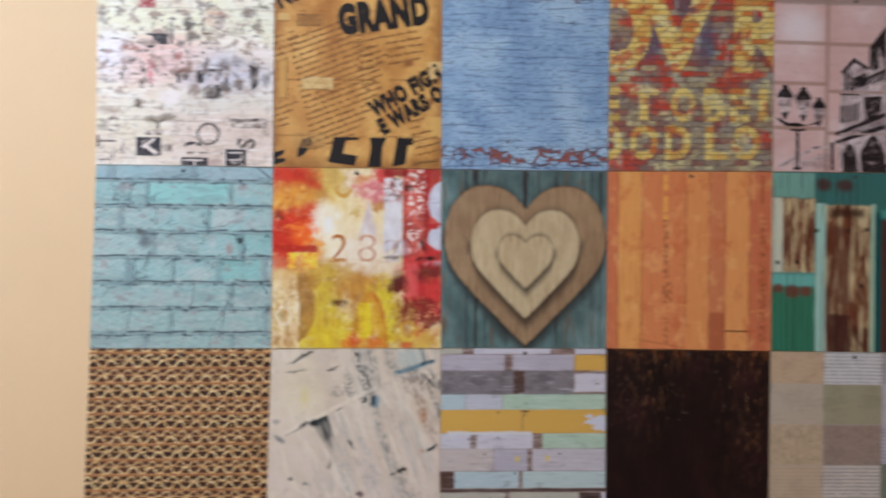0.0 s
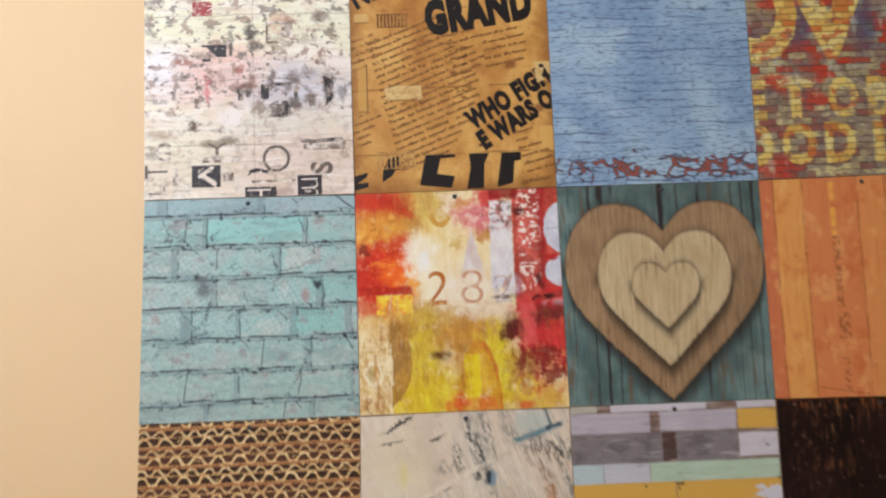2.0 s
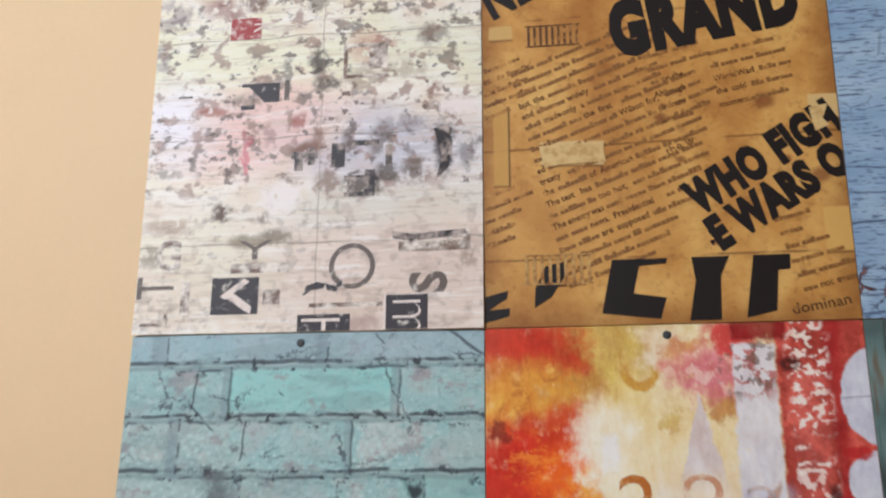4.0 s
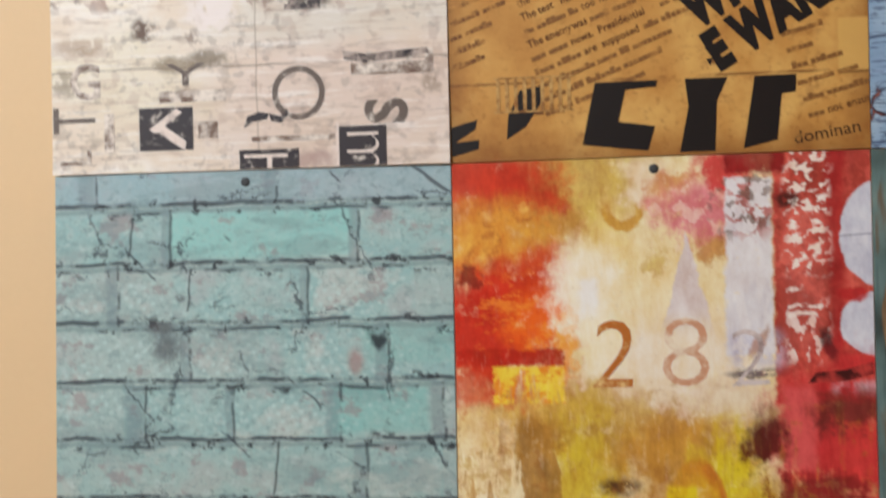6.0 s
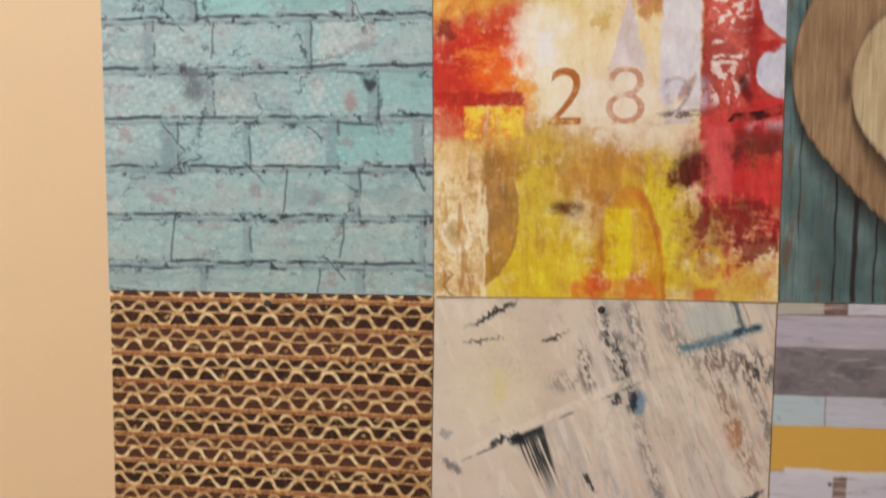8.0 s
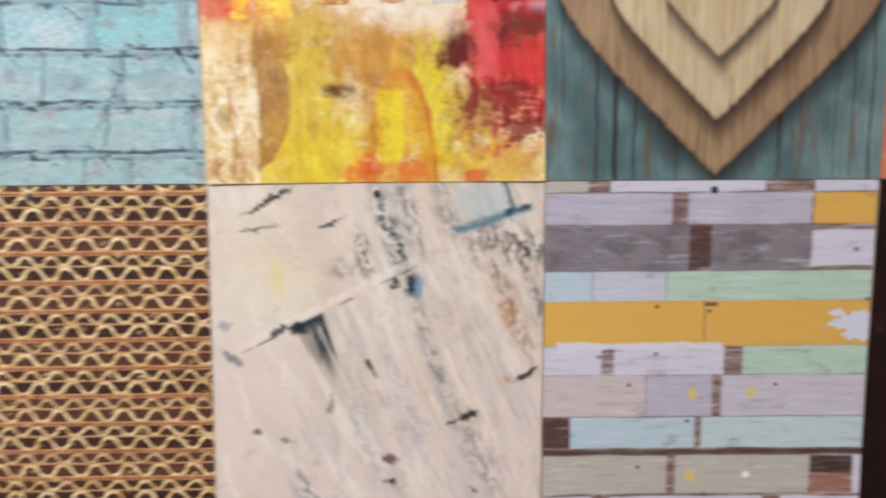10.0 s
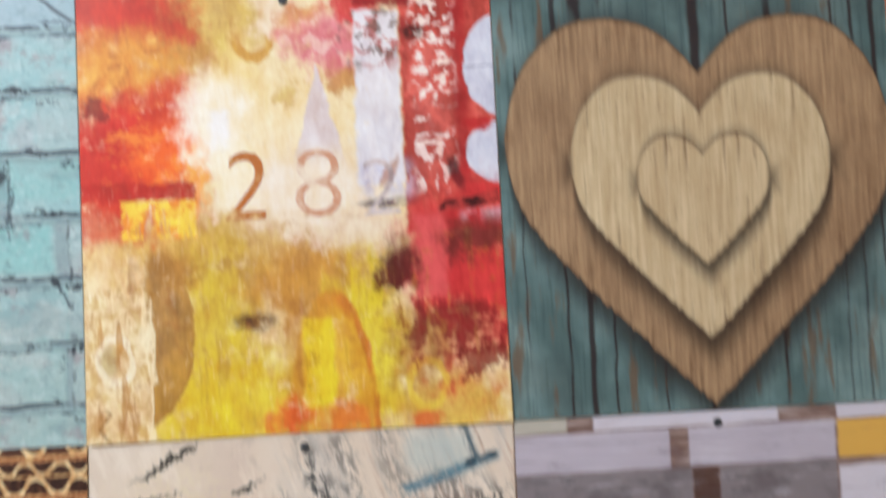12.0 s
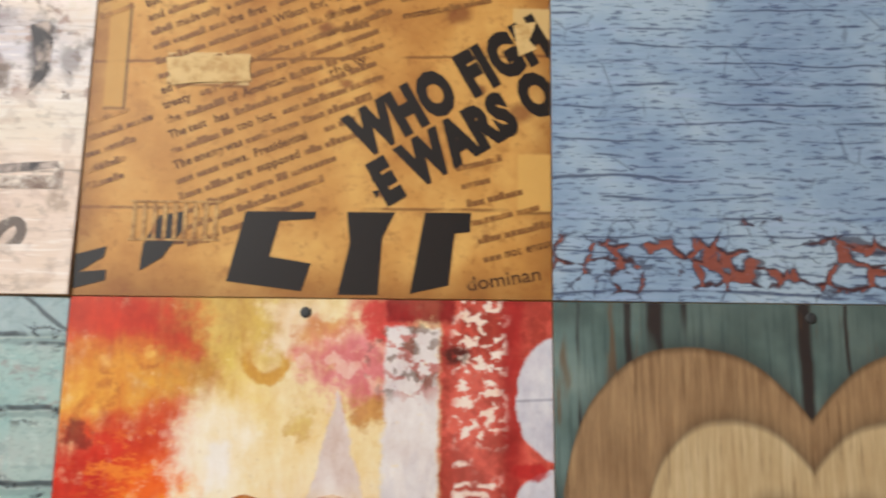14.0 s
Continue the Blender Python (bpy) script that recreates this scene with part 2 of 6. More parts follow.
def islands(bm):
    """The separate letters of a word, each as lists of corners."""
    bmesh.ops.remove_doubles(bm, verts=bm.verts[:], dist=1e-6)
    left, found = set(bm.faces), []
    while left:
        todo, some = [left.pop()], []
        while todo:
            fc = todo.pop()
            some.append([(v.co.x, v.co.y) for v in fc.verts])
            for v in fc.verts:
                for other in v.link_faces:
                    if other in left:
                        left.remove(other)
                        todo.append(other)
        found.append(some)
    return found


def word(text, parent, u, q, tall, degrees, material, wide=1.0, bold=0.0, name="printed_letter", off=0.0003, slant=0.0):
    """A word laid on a sheet, letter by letter."""
    bm = word_mesh(text, u, q, tall, degrees, wide, bold, slant)
    for polys in islands(bm):
        inside = [1 for poly in polys for x, y in poly if 0.002 < x < 0.998 and 0.002 < y < 0.998]
        if inside:
            shape(name, parent, polys, material, off)
    bm.free()


def ink(name, rgb, paper, wear=0.3, scale=60.0):
    """Printing ink that lets the paper through in specks and worn patches."""
    def paint(p, u, q):
        n = p.noise(u, q, scale, scale, 5.0, 5.0, 0.65) * 0.6 + p.noise(u, q, 9, 22, 8.0, 3.0) * 0.4
        return p.mix(p.ss(n, 0.62 - wear * 0.5, 0.74 - wear * 0.3), c(*rgb), c(*paper))
    return print_material(name, paint)



# ---- prints: middle row ----
BRICK_JOINTS = (((0.08, 0.026), (0.55, 0.018)), ((0.285, 0.012), (0.757, 0.013)), ((0.145, 0.018), (0.63, 0.012)), ((0.33, 0.013), (0.82, 0.02)),
    ((0.2, 0.03), (0.44, 0.012), (0.70, 0.02), (0.955, 0.018)), ((0.765, 0.018),), ((0.437, 0.014), (0.965, 0.01)), ((0.3, 0.012), (0.78, 0.014)))
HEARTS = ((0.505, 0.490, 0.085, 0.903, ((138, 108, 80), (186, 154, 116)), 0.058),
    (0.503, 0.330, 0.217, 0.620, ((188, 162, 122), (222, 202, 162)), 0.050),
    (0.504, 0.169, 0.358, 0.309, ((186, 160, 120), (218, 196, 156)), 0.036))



def paint_bricks(p, u0, q0):
    """A photograph of a wall of bricks under worn turquoise paint."""
    u = u0 + (p.noise(u0, q0, 14, 14, 1.0, 3.0) - 0.5) * 0.022
    q = q0 + (p.noise(u0, q0, 9, 14, 2.0, 3.0) - 0.5) * 0.024
    grain = p.noise(u0, q0, 55, 55, 3.0, 5.0, 0.7)
    patch = p.noise(u0, q0, 5, 6, 4.0, 4.0, 0.6)
    row = p.f("FLOOR", (q + 0.056) / 0.1395)
    col = p.ramp(patch, (0.38, c(176, 188, 188)), (0.46, c(168, 198, 196)), (0.54, c(156, 194, 194)), (0.62, c(192, 204, 200)))
    col = p.mix(p.ss(q0, 0.45, 1.0) * 0.55, col, c(166, 182, 172))
    each = p.rand(p.f("FLOOR", u * 3.3 + p.rand(row, 3.0)), row)
    col = p.mix(p.ss(each, 0.5, 0.9) * 0.4, col, c(186, 192, 188))
    col = p.mix(p.ss(p.noise(u0, q0, 70, 80, 71.0, 4.0, 0.7), 0.54, 0.64) * 0.4, col, c(128, 146, 146))
    col = p.mix(p.ss(p.noise(u0, q0, 34, 40, 73.0, 3.0, 0.6), 0.56, 0.63) * 0.35, col, c(206, 224, 220))
    col = p.mix(p.box(u, q, 0.29, 0.088, 0.752, 0.205, 0.012) * 0.7, col, c(150, 212, 206))
    col = p.mix(p.box(u, q, 0.70, 0.505, 0.935, 0.62, 0.012) * 0.6, col, c(130, 200, 194))
    col = p.mix(p.box(u, q, 0.78, 0.36, 1.0, 0.46, 0.012) * 0.5, col, c(140, 196, 190))
    col = p.mix(p.ss(grain, 0.42, 0.72) * 0.45, col, c(178, 205, 200))
    # woven relief on the third and fourth course
    dots = p.f("SINE", u0 * 170 + q0 * 60) * p.f("SINE", q0 * 190 - u0 * 40)
    col = p.mix(p.ss(dots, 0.2, 0.9) * p.box(u0, q0, 0.0, 0.24, 0.9, 0.62, 0.05) * p.ss(patch, 0.4, 0.55) * 0.6, col, c(196, 222, 218))
    col = p.mix(p.ss(p.noise(u0, q0, 9, 12, 7.0, 4.0, 0.7), 0.56, 0.64) * 0.6, col, c(158, 140, 142))
    col = p.mix(p.ss(q0, 0.11, 0.07) * 0.5, col, c(160, 182, 196))
    # bed joints
    y = p.f("FRACT", (q + 0.056) / 0.1395)
    near = p.f("MINIMUM", y, 1.0 - y)
    heavy = p.noise(u0, q0, 7, 5, 9.0, 4.0, 0.7)
    col = p.mix(p.ss(near, 0.10, 0.05) * 0.75, col, c(136, 160, 160))
    col = p.mix(p.ss(p.f("ABSOLUTE", y - 0.995), 0.05, 0.015) * p.ss(grain, 0.4, 0.55) * 0.6, col, c(186, 204, 202))
    shade = p.noise(u0, q0, 3, 9, 61.0, 4.0, 0.65)
    col = p.mix(p.ss(shade, 0.52, 0.62) * 0.35, col, c(116, 142, 146))
    line = p.ss(p.f("ABSOLUTE", y - 0.93), 0.055, 0.015) * p.ss(heavy, 0.42, 0.53)
    line2 = p.ss(p.f("ABSOLUTE", y - 0.07), 0.04, 0.01) * p.ss(heavy, 0.52, 0.42)
    col = p.mix(p.f("MAXIMUM", line * 0.85, line2 * 0.8), col, c(62, 70, 78))
    # upright joints, course by course
    joints = BRICK_JOINTS
    up, rim = None, None
    for k, some in enumerate(joints):
        here = p.ss(p.f("ABSOLUTE", row - k), 0.6, 0.4)
        for x, w in some:
            d = p.f("ABSOLUTE", u - x)
            m, e = p.ss(d, w * 1.1, w * 0.5) * here, p.ss(p.f("ABSOLUTE", u - (x + w)), 0.007, 0.001) * here
            up = m if up is None else p.f("MAXIMUM", up, m)
            rim = e if rim is None else p.f("MAXIMUM", rim, e)
    col = p.mix(up * 0.45, col, c(120, 140, 146))
    col = p.mix(p.ss(p.noise(u0, q0, 30, 36, 22.0, 5.0, 0.75), 0.53, 0.62) * 0.35, col, c(116, 138, 144))
    col = p.mix(rim * p.ss(p.noise(u0, q0, 12, 16, 27.0, 4.0, 0.7), 0.42, 0.54) * 0.75, col, c(66, 72, 78))
    # cracks
    cr = p.cells(u + (grain - 0.5) * 0.08, q + (grain - 0.5) * 0.06, 4.2, 5.4, 4.0, "DISTANCE_TO_EDGE")
    col = p.mix(p.ss(cr, 0.016, 0.005) * p.ss(p.noise(u0, q0, 6, 7, 12.0), 0.50, 0.57) * 0.8, col, c(66, 74, 82))
    for x, y0, y1 in ((0.215, 0.775, 0.915), (0.735, 0.78, 0.9), (0.565, 0.64, 0.765), (0.35, 0.23, 0.33), (0.20, 0.1, 0.2), (0.66, 0.925, 1.0)):
        col = p.mix(p.box(u + (q0 - y0) * 0.12, q, x - 0.002, y0, x + 0.003, y1, 0.003) * 0.85, col, c(58, 64, 70))
    # chips and the rusty eye of an old fixing
    chip = p.ss(p.noise(u0, q0, 26, 30, 14.0, 4.0, 0.7), 0.57, 0.62) * p.ss(near, 0.26, 0.08)
    col = p.mix(chip * 0.9, col, c(52, 56, 62))
    col = p.mix(p.spot(u + (grain - 0.5) * 0.10, q + (grain - 0.5) * 0.05, 0.285, 0.415, 0.034, 0.034, 0.6) * 0.75, col, c(88, 90, 96))
    col = p.mix(p.spot(u, q, 0.27, 0.365, 0.035, 0.016, 0.5) * 0.7, col, c(96, 96, 100))
    col = p.mix(p.spot(u + (grain - 0.5) * 0.06, q + p.f("ABSOLUTE", u0 - 0.815) * 0.8, 0.815, 0.410, 0.024, 0.018, 0.5) * 0.9, col, c(40, 44, 52))
    return p.mix(p.spot(u, q, 0.757, 0.455, 0.018, 0.03, 0.5) * 0.6, col, c(170, 118, 112))


def paint_abstract(p, u0, q0):
    """An abstract painting in fire colours with stencilled figures."""
    n1, n2 = p.noise(u0, q0, 7, 7, 1.0, 5.0, 0.65), p.noise(u0, q0, 7, 7, 6.0, 5.0, 0.65)
    m1, m2 = p.noise(u0, q0, 22, 22, 11.0, 5.0, 0.7), p.noise(u0, q0, 22, 22, 16.0, 5.0, 0.7)
    u, q = u0 + (n1 - 0.5) * 0.15 + (m1 - 0.5) * 0.10, q0 + (n2 - 0.5) * 0.15 + (m2 - 0.5) * 0.10
    us, qs = u0 + (m1 - 0.5) * 0.035, q0 + (m2 - 0.5) * 0.035
    fine = p.noise(u0, q0, 40, 40, 3.0, 5.0, 0.7)
    drip = p.noise(u0, q0, 30, 5, 8.0, 4.0, 0.65)
    rag = (fine - 0.5) * 0.5 + (m2 - 0.5) * 1.3 + (drip - 0.5) * 0.9 + (n2 - 0.5) * 0.9
    coat = [p.ramp(n1, (0.3, c(238, 206, 140)), (0.5, c(247, 224, 172)), (0.7, c(252, 238, 204)))]

    def over(mask, rgb):
        coat[0] = p.mix(mask, coat[0], rgb if isinstance(rgb, S) else c(*rgb))

    def blob(x, y, rx, ry, rgb, k=0.9):
        over(p.ss(p.far(u, q, x, y, rx, ry) + rag, 1.45, 0.45) * k, rgb)

    def patch(x0, y0, x1, y1, rgb, k=0.9, soft=0.008):
        over(p.box(us, qs, x0, y0, x1, y1, soft) * p.ss(fine, 0.24, 0.40) * k, rgb)

    # lower half: ochre, olive and yellow
    blob(0.42, 0.60, 0.26, 0.11, (216, 172, 92), 0.8)
    blob(0.20, 0.58, 0.16, 0.09, (222, 168, 70), 0.8)
    blob(0.33, 0.68, 0.10, 0.16, (200, 156, 62), 0.75)
    blob(0.30, 0.80, 0.10, 0.22, (222, 190, 52), 0.85)
    blob(0.55, 0.67, 0.16, 0.11, (204, 142, 52), 0.9)
    blob(0.36, 0.94, 0.26, 0.13, (230, 196, 36), 0.92)
    blob(0.67, 0.82, 0.09, 0.22, (232, 206, 40), 0.92)
    blob(0.86, 0.95, 0.17, 0.08, (222, 176, 50), 0.85)
    blob(0.79, 0.82, 0.09, 0.08, (180, 128, 46), 0.75)
    arch = p.far(us, qs, 0.575, 0.99, 0.105, 0.30)
    over(p.ss(arch, 1.04, 0.97) * 0.8, (224, 160, 44))
    over(p.ss(p.f("ABSOLUTE", arch - 0.97), 0.10, 0.03) * p.ss(u0, 0.52, 0.62) * p.ss(drip, 0.3, 0.5) * 0.85, (208, 116, 40))
    over(p.ss(p.f("ABSOLUTE", us - 0.485), 0.03, 0.012) * p.ss(q0, 0.72, 0.80) * 0.55, (200, 136, 44))
    patch(0.507, 0.745, 0.583, 0.945, (238, 208, 38), 0.92)
    patch(0.60, 0.80, 0.615, 0.93, (236, 190, 44), 0.7)
    blob(0.47, 0.97, 0.055, 0.040, (228, 88, 40), 0.85)
    blob(0.60, 0.975, 0.05, 0.03, (232, 116, 50), 0.7)
    blob(0.80, 0.985, 0.035, 0.03, (226, 96, 50), 0.75)
    over(p.ss(p.f("ABSOLUTE", p.far(us, qs, 0.80, 0.905, 0.050, 0.062) - 0.85), 0.22, 0.10) * 0.7, (238, 210, 70))
    # left column: dripping cream and a brown crescent
    blob(0.20, 0.625, 0.055, 0.055, (178, 120, 48), 0.85)
    bow = p.far(us, qs, 0.080, 0.765, 0.176, 0.225)
    over(p.ss(bow, 1.015, 0.985) * p.ss(us, 0.135, 0.15) * p.ss(q0, 0.56, 0.62) * 0.88, p.mix(m1, c(150, 98, 36), c(200, 146, 64)))
    over(p.ss(p.f("ABSOLUTE", us - 0.145 + (drip - 0.5) * 0.1), 0.012, 0.004) * p.ss(q0, 0.64, 0.7) * 0.85, (252, 234, 190))
    over(p.ss(us + (drip - 0.5) * 0.16, 0.142, 0.128) * p.ss(qs + (drip - 0.5) * 0.45, 0.655, 0.675) * 0.92, p.mix(p.ss(m2, 0.40, 0.6), c(214, 170, 104), c(246, 224, 176)))
    over(p.ss(p.f("ABSOLUTE", p.far(us, qs, 0.070, 0.82, 0.045, 0.060) - 0.85), 0.22, 0.10) * 0.8, (252, 240, 206))
    over(p.spot(us, qs, 0.055, 0.82, 0.02, 0.035, 0.4) * 0.6, (196, 176, 120))
    over(p.ss(p.f("ABSOLUTE", us - 0.026 - p.f("ABSOLUTE", p.f("FRACT", q0 * 16) - 0.5) * 0.06), 0.006, 0.002) * p.ss(q0, 0.92, 0.935) * 0.7, (150, 104, 50))
    over(p.ss(drip, 0.53, 0.61) * p.ss(us, 0.14, 0.10) * p.ss(q0, 0.54, 0.66) * 0.6, (196, 132, 66))
    # upper left: red and olive, then the fire
    blob(0.30, 0.09, 0.20, 0.17, (208, 164, 62), 0.85)
    blob(0.37, 0.20, 0.08, 0.12, (236, 206, 96), 0.7)
    blob(0.22, 0.14, 0.09, 0.13, (206, 132, 50), 0.75)
    blob(0.17, 0.05, 0.12, 0.06, (204, 92, 40), 0.8)
    blob(0.05, 0.045, 0.17, 0.10, (206, 52, 26), 0.97)
    blob(0.08, 0.18, 0.13, 0.09, (236, 164, 60), 0.95)
    over(p.ss(p.f("ABSOLUTE", p.cells(us, qs, 13, 13, 6.0) - 0.38), 0.12, 0.03) * p.box(u, q, -0.1, 0.10, 0.18, 0.28, 0.03) * p.ss(fine, 0.42, 0.56) * 0.6, (196, 104, 36))
    over(p.ss(p.cells(us, qs, 13, 13, 6.0), 0.24, 0.12) * p.box(u, q, -0.1, 0.10, 0.18, 0.28, 0.03) * 0.6, (250, 206, 110))
    blob(0.13, 0.30, 0.13, 0.07, (218, 64, 26), 0.95)
    blob(0.21, 0.25, 0.07, 0.06, (224, 78, 34), 0.85)
    blob(0.08, 0.38, 0.21, 0.14, (212, 40, 18), 0.98)
    blob(0.21, 0.37, 0.09, 0.08, (248, 104, 28), 0.95)
    over(p.ss(p.noise(u0, q0, 12, 26, 21.0, 5.0, 0.75), 0.50, 0.60) * p.box(u, q, 0.06, 0.27, 0.26, 0.45, 0.04) * 0.65, (252, 148, 50))
    blob(0.275, 0.40, 0.03, 0.07, (252, 178, 70), 0.85)
    patch(-0.05, 0.43, 0.268, 0.467, (192, 36, 20), 0.9, 0.004)
    patch(-0.05, 0.467, 0.092, 0.56, (212, 62, 28), 0.8, 0.02)
    over(p.box(us, q0, 0.092, 0.469, 0.268, 0.555, 0.005) * p.ss(qs + (drip - 0.5) * 0.45, 0.575, 0.53) * 0.95, p.mix(p.ss(m1, 0.42, 0.56), c(244, 150, 40), c(252, 218, 70)))
    over(p.spot(u, q, 0.04, 0.255, 0.03, 0.03, 0.4) * 0.85, (136, 40, 22))
    # the pale glow
    blob(0.44, 0.29, 0.15, 0.17, (250, 230, 184), 0.8)
    blob(0.36, 0.24, 0.07, 0.10, (242, 206, 110), 0.45)
    blob(0.55, 0.45, 0.19, 0.10, (250, 234, 212), 0.85)
    blob(0.66, 0.55, 0.11, 0.05, (240, 216, 188), 0.75)
    blob(0.31, 0.29, 0.09, 0.10, (255, 244, 220), 0.85)
    patch(0.305, 0.27, 0.352, 0.365, (253, 249, 244), 0.9, 0.012)
    blob(0.36, 0.42, 0.05, 0.08, (254, 242, 210), 0.8)
    # upper middle: gold ring, pink and lilac
    over(p.ss(p.f("ABSOLUTE", p.far(us, qs, 0.415, 0.115, 0.052, 0.050) - 0.78), 0.30, 0.14) * p.ss(q0 + (m1 - 0.5) * 0.1, 0.085, 0.125) * 0.85, (214, 152, 44))
    blob(0.48, 0.05, 0.06, 0.05, (248, 228, 200), 0.85)
    blob(0.55, 0.055, 0.06, 0.022, (222, 140, 66), 0.8)
    blob(0.53, 0.10, 0.05, 0.02, (232, 160, 96), 0.6)
    blob(0.60, 0.125, 0.09, 0.065, (230, 122, 136), 0.9)
    over(p.ss(p.noise(us, qs, 20, 20, 31.0, 2.0), 0.54, 0.60) * p.box(u, q, 0.50, 0.07, 0.66, 0.20, 0.03) * 0.7, (248, 214, 200))
    blob(0.655, 0.035, 0.07, 0.045, (214, 56, 58), 0.95)
    blob(0.50, 0.235, 0.03, 0.028, (224, 184, 92), 0.75)
    blob(0.615, 0.205, 0.04, 0.030, (204, 136, 64), 0.85)
    over(p.ss(qs - p.f("ABSOLUTE", us - 0.565) * 3.6, 0.16, 0.18) * p.ss(q0, 0.42, 0.33) * p.box(u0, q0, 0.5, 0.1, 0.64, 0.45, 0.01) * 0.7, (222, 208, 220))
    # white panel with red blossoms
    patch(0.657, 0.052, 0.768, 0.45, (236, 230, 232), 0.96, 0.005)
    over(p.box(us, qs, 0.657, 0.052, 0.768, 0.45, 0.01) * p.ss(p.noise(u0, q0, 24, 7, 41.0, 4.0), 0.52, 0.62) * 0.4, (214, 208, 216))
    over(p.ss(p.noise(us, qs, 26, 26, 2.0, 3.0, 0.6), 0.52, 0.56) * p.spot(u0, q0, 0.72, 0.11, 0.07, 0.075, 0.4) * 0.8, (188, 72, 56))
    over(p.ss(p.noise(us, qs, 30, 30, 7.0, 2.0, 0.5), 0.56, 0.60) * p.spot(u0, q0, 0.70, 0.11, 0.08, 0.08, 0.4) * 0.7, (120, 86, 70))
    # red band with white specks
    over(p.box(us, qs, 0.770, -0.1, 1.1, 0.56, 0.006) * 0.95, p.mix(p.ss(n2 + (fine - 0.5) * 0.5, 0.42, 0.6), c(170, 38, 38), c(224, 86, 76)))
    patch(0.895, -0.1, 0.94, 0.46, (168, 34, 36), 0.75, 0.014)
    patch(0.80, 0.12, 0.89, 0.44, (230, 118, 106), 0.35, 0.03)
    specks = p.ss(p.noise(u0, q0, 36, 44, 2.0, 3.0, 0.55), 0.50, 0.57)
    over(p.box(us, qs, 0.800, -0.1, 0.900, 0.27, 0.016) * specks * 0.95, (252, 236, 224))
    over(p.box(us, qs, 0.795, 0.33, 0.895, 0.47, 0.016) * p.ss(p.noise(u0, q0, 34, 22, 12.0, 2.0), 0.53, 0.58) * 0.85, (250, 226, 216))
    for y, x1 in ((0.338, 0.885), (0.356, 0.87), (0.300, 0.84)):
        over(p.box(us, qs, 0.800, y, x1, y + 0.009, 0.003) * p.ss(fine, 0.36, 0.5) * 0.9, (252, 236, 226))
    over(p.spot(us, qs, 0.805, 0.105, 0.028, 0.016, 0.4) * p.ss(fine, 0.36, 0.5) * 0.9, (70, 32, 28))
    patch(0.66, -0.1, 0.80, 0.042, (148, 28, 30), 0.92, 0.006)
    # the pale scalloped edge
    bite = p.f("MAXIMUM", p.spot(us, q0, 1.02, 0.185, 0.095, 0.118, 0.03), p.spot(us, q0, 1.03, 0.385, 0.11, 0.075, 0.03))
    over(bite * 0.97, p.mix(fine, c(198, 202, 218), c(232, 232, 240)))
    over(p.ss(p.f("ABSOLUTE", q0 - 0.235 + u0 * 0.05), 0.004, 0.001) * bite * 0.6, (140, 140, 160))
    over(p.spot(us, qs, 0.955, 0.318, 0.035, 0.016, 0.3) * 0.92, (190, 44, 44))
    over(p.spot(us, qs, 0.96, 0.475, 0.06, 0.022, 0.4) * 0.85, (206, 54, 54))
    over(p.spot(us - qs * 0.35, qs, 0.745, 0.43, 0.016, 0.034, 0.4) * 0.9, (58, 26, 28))
    over(p.box(us, qs, 0.90, 0.515, 1.1, 0.545, 0.012) * p.ss(m2, 0.40, 0.5) * 0.8, (226, 216, 226))
    # lilac foot of the third figure
    over(p.box(us, qs, 0.665, 0.40, 0.790, 0.480, 0.02) * p.ss(m1, 0.40, 0.54) * 0.75, (208, 202, 220))
    over(p.spot(us, qs, 0.715, 0.492, 0.055, 0.011, 0.5) * p.ss(fine, 0.34, 0.48) * 0.9, (84, 66, 78))
    over(p.spot(us + qs * 0.6, qs, 0.985, 0.425, 0.014, 0.035, 0.4) * 0.7, (176, 116, 74))
    # lower right: reds and maroon
    blob(0.94, 0.68, 0.17, 0.20, (212, 44, 50), 0.97)
    blob(0.83, 0.62, 0.08, 0.12, (214, 56, 58), 0.92)
    patch(0.785, 0.52, 0.862, 0.71, (228, 96, 94), 0.75, 0.014)
    blob(0.745, 0.645, 0.055, 0.065, (98, 30, 28), 0.97)
    blob(0.94, 0.575, 0.09, 0.045, (118, 48, 42), 0.9)
    over(p.ss(p.far(u, q, 0.86, 0.775, 0.125, 0.06) + rag * 1.8, 1.2, 0.65) * 0.75, (116, 32, 30))
    over(p.ss(p.far(u, q, 0.95, 0.855, 0.06, 0.04) + rag * 1.8, 1.2, 0.75) * 0.8, (120, 36, 28))
    over(p.spot(us, qs, 0.395, 0.748, 0.045, 0.020, 0.5) * p.ss(fine, 0.34, 0.50) * 0.95, (88, 46, 30))
    # rubbed paint, dry brush and spatter
    over(p.ss(m1, 0.54, 0.63) * p.ss(n2, 0.49, 0.60) * p.ss(u0, 0.78, 0.6) * 0.35, (254, 240, 198))
    over(p.ss(m2, 0.54, 0.63) * p.ss(n1, 0.55, 0.45) * p.ss(q0, 0.40, 0.55) * 0.40, (178, 106, 38))
    over(p.ss(drip, 0.54, 0.64) * p.ss(q0, 0.5, 0.7) * 0.32, (186, 134, 44))
    over(p.ss(p.noise(u0, q0, 60, 14, 23.0, 5.0, 0.7), 0.56, 0.66) * p.ss(q0, 0.3, 0.6) * p.ss(u0, 0.8, 0.6) * 0.18, (255, 242, 206))
    over(p.ss(p.noise(u0, q0, 70, 70, 25.0, 4.0, 0.7), 0.60, 0.68) * 0.12, (120, 60, 30))
    mottle = p.noise(u0, q0, 13, 10, 27.0, 6.0, 0.7) * 0.6 + p.noise(u0, q0, 45, 16, 28.0, 5.0, 0.7) * 0.4
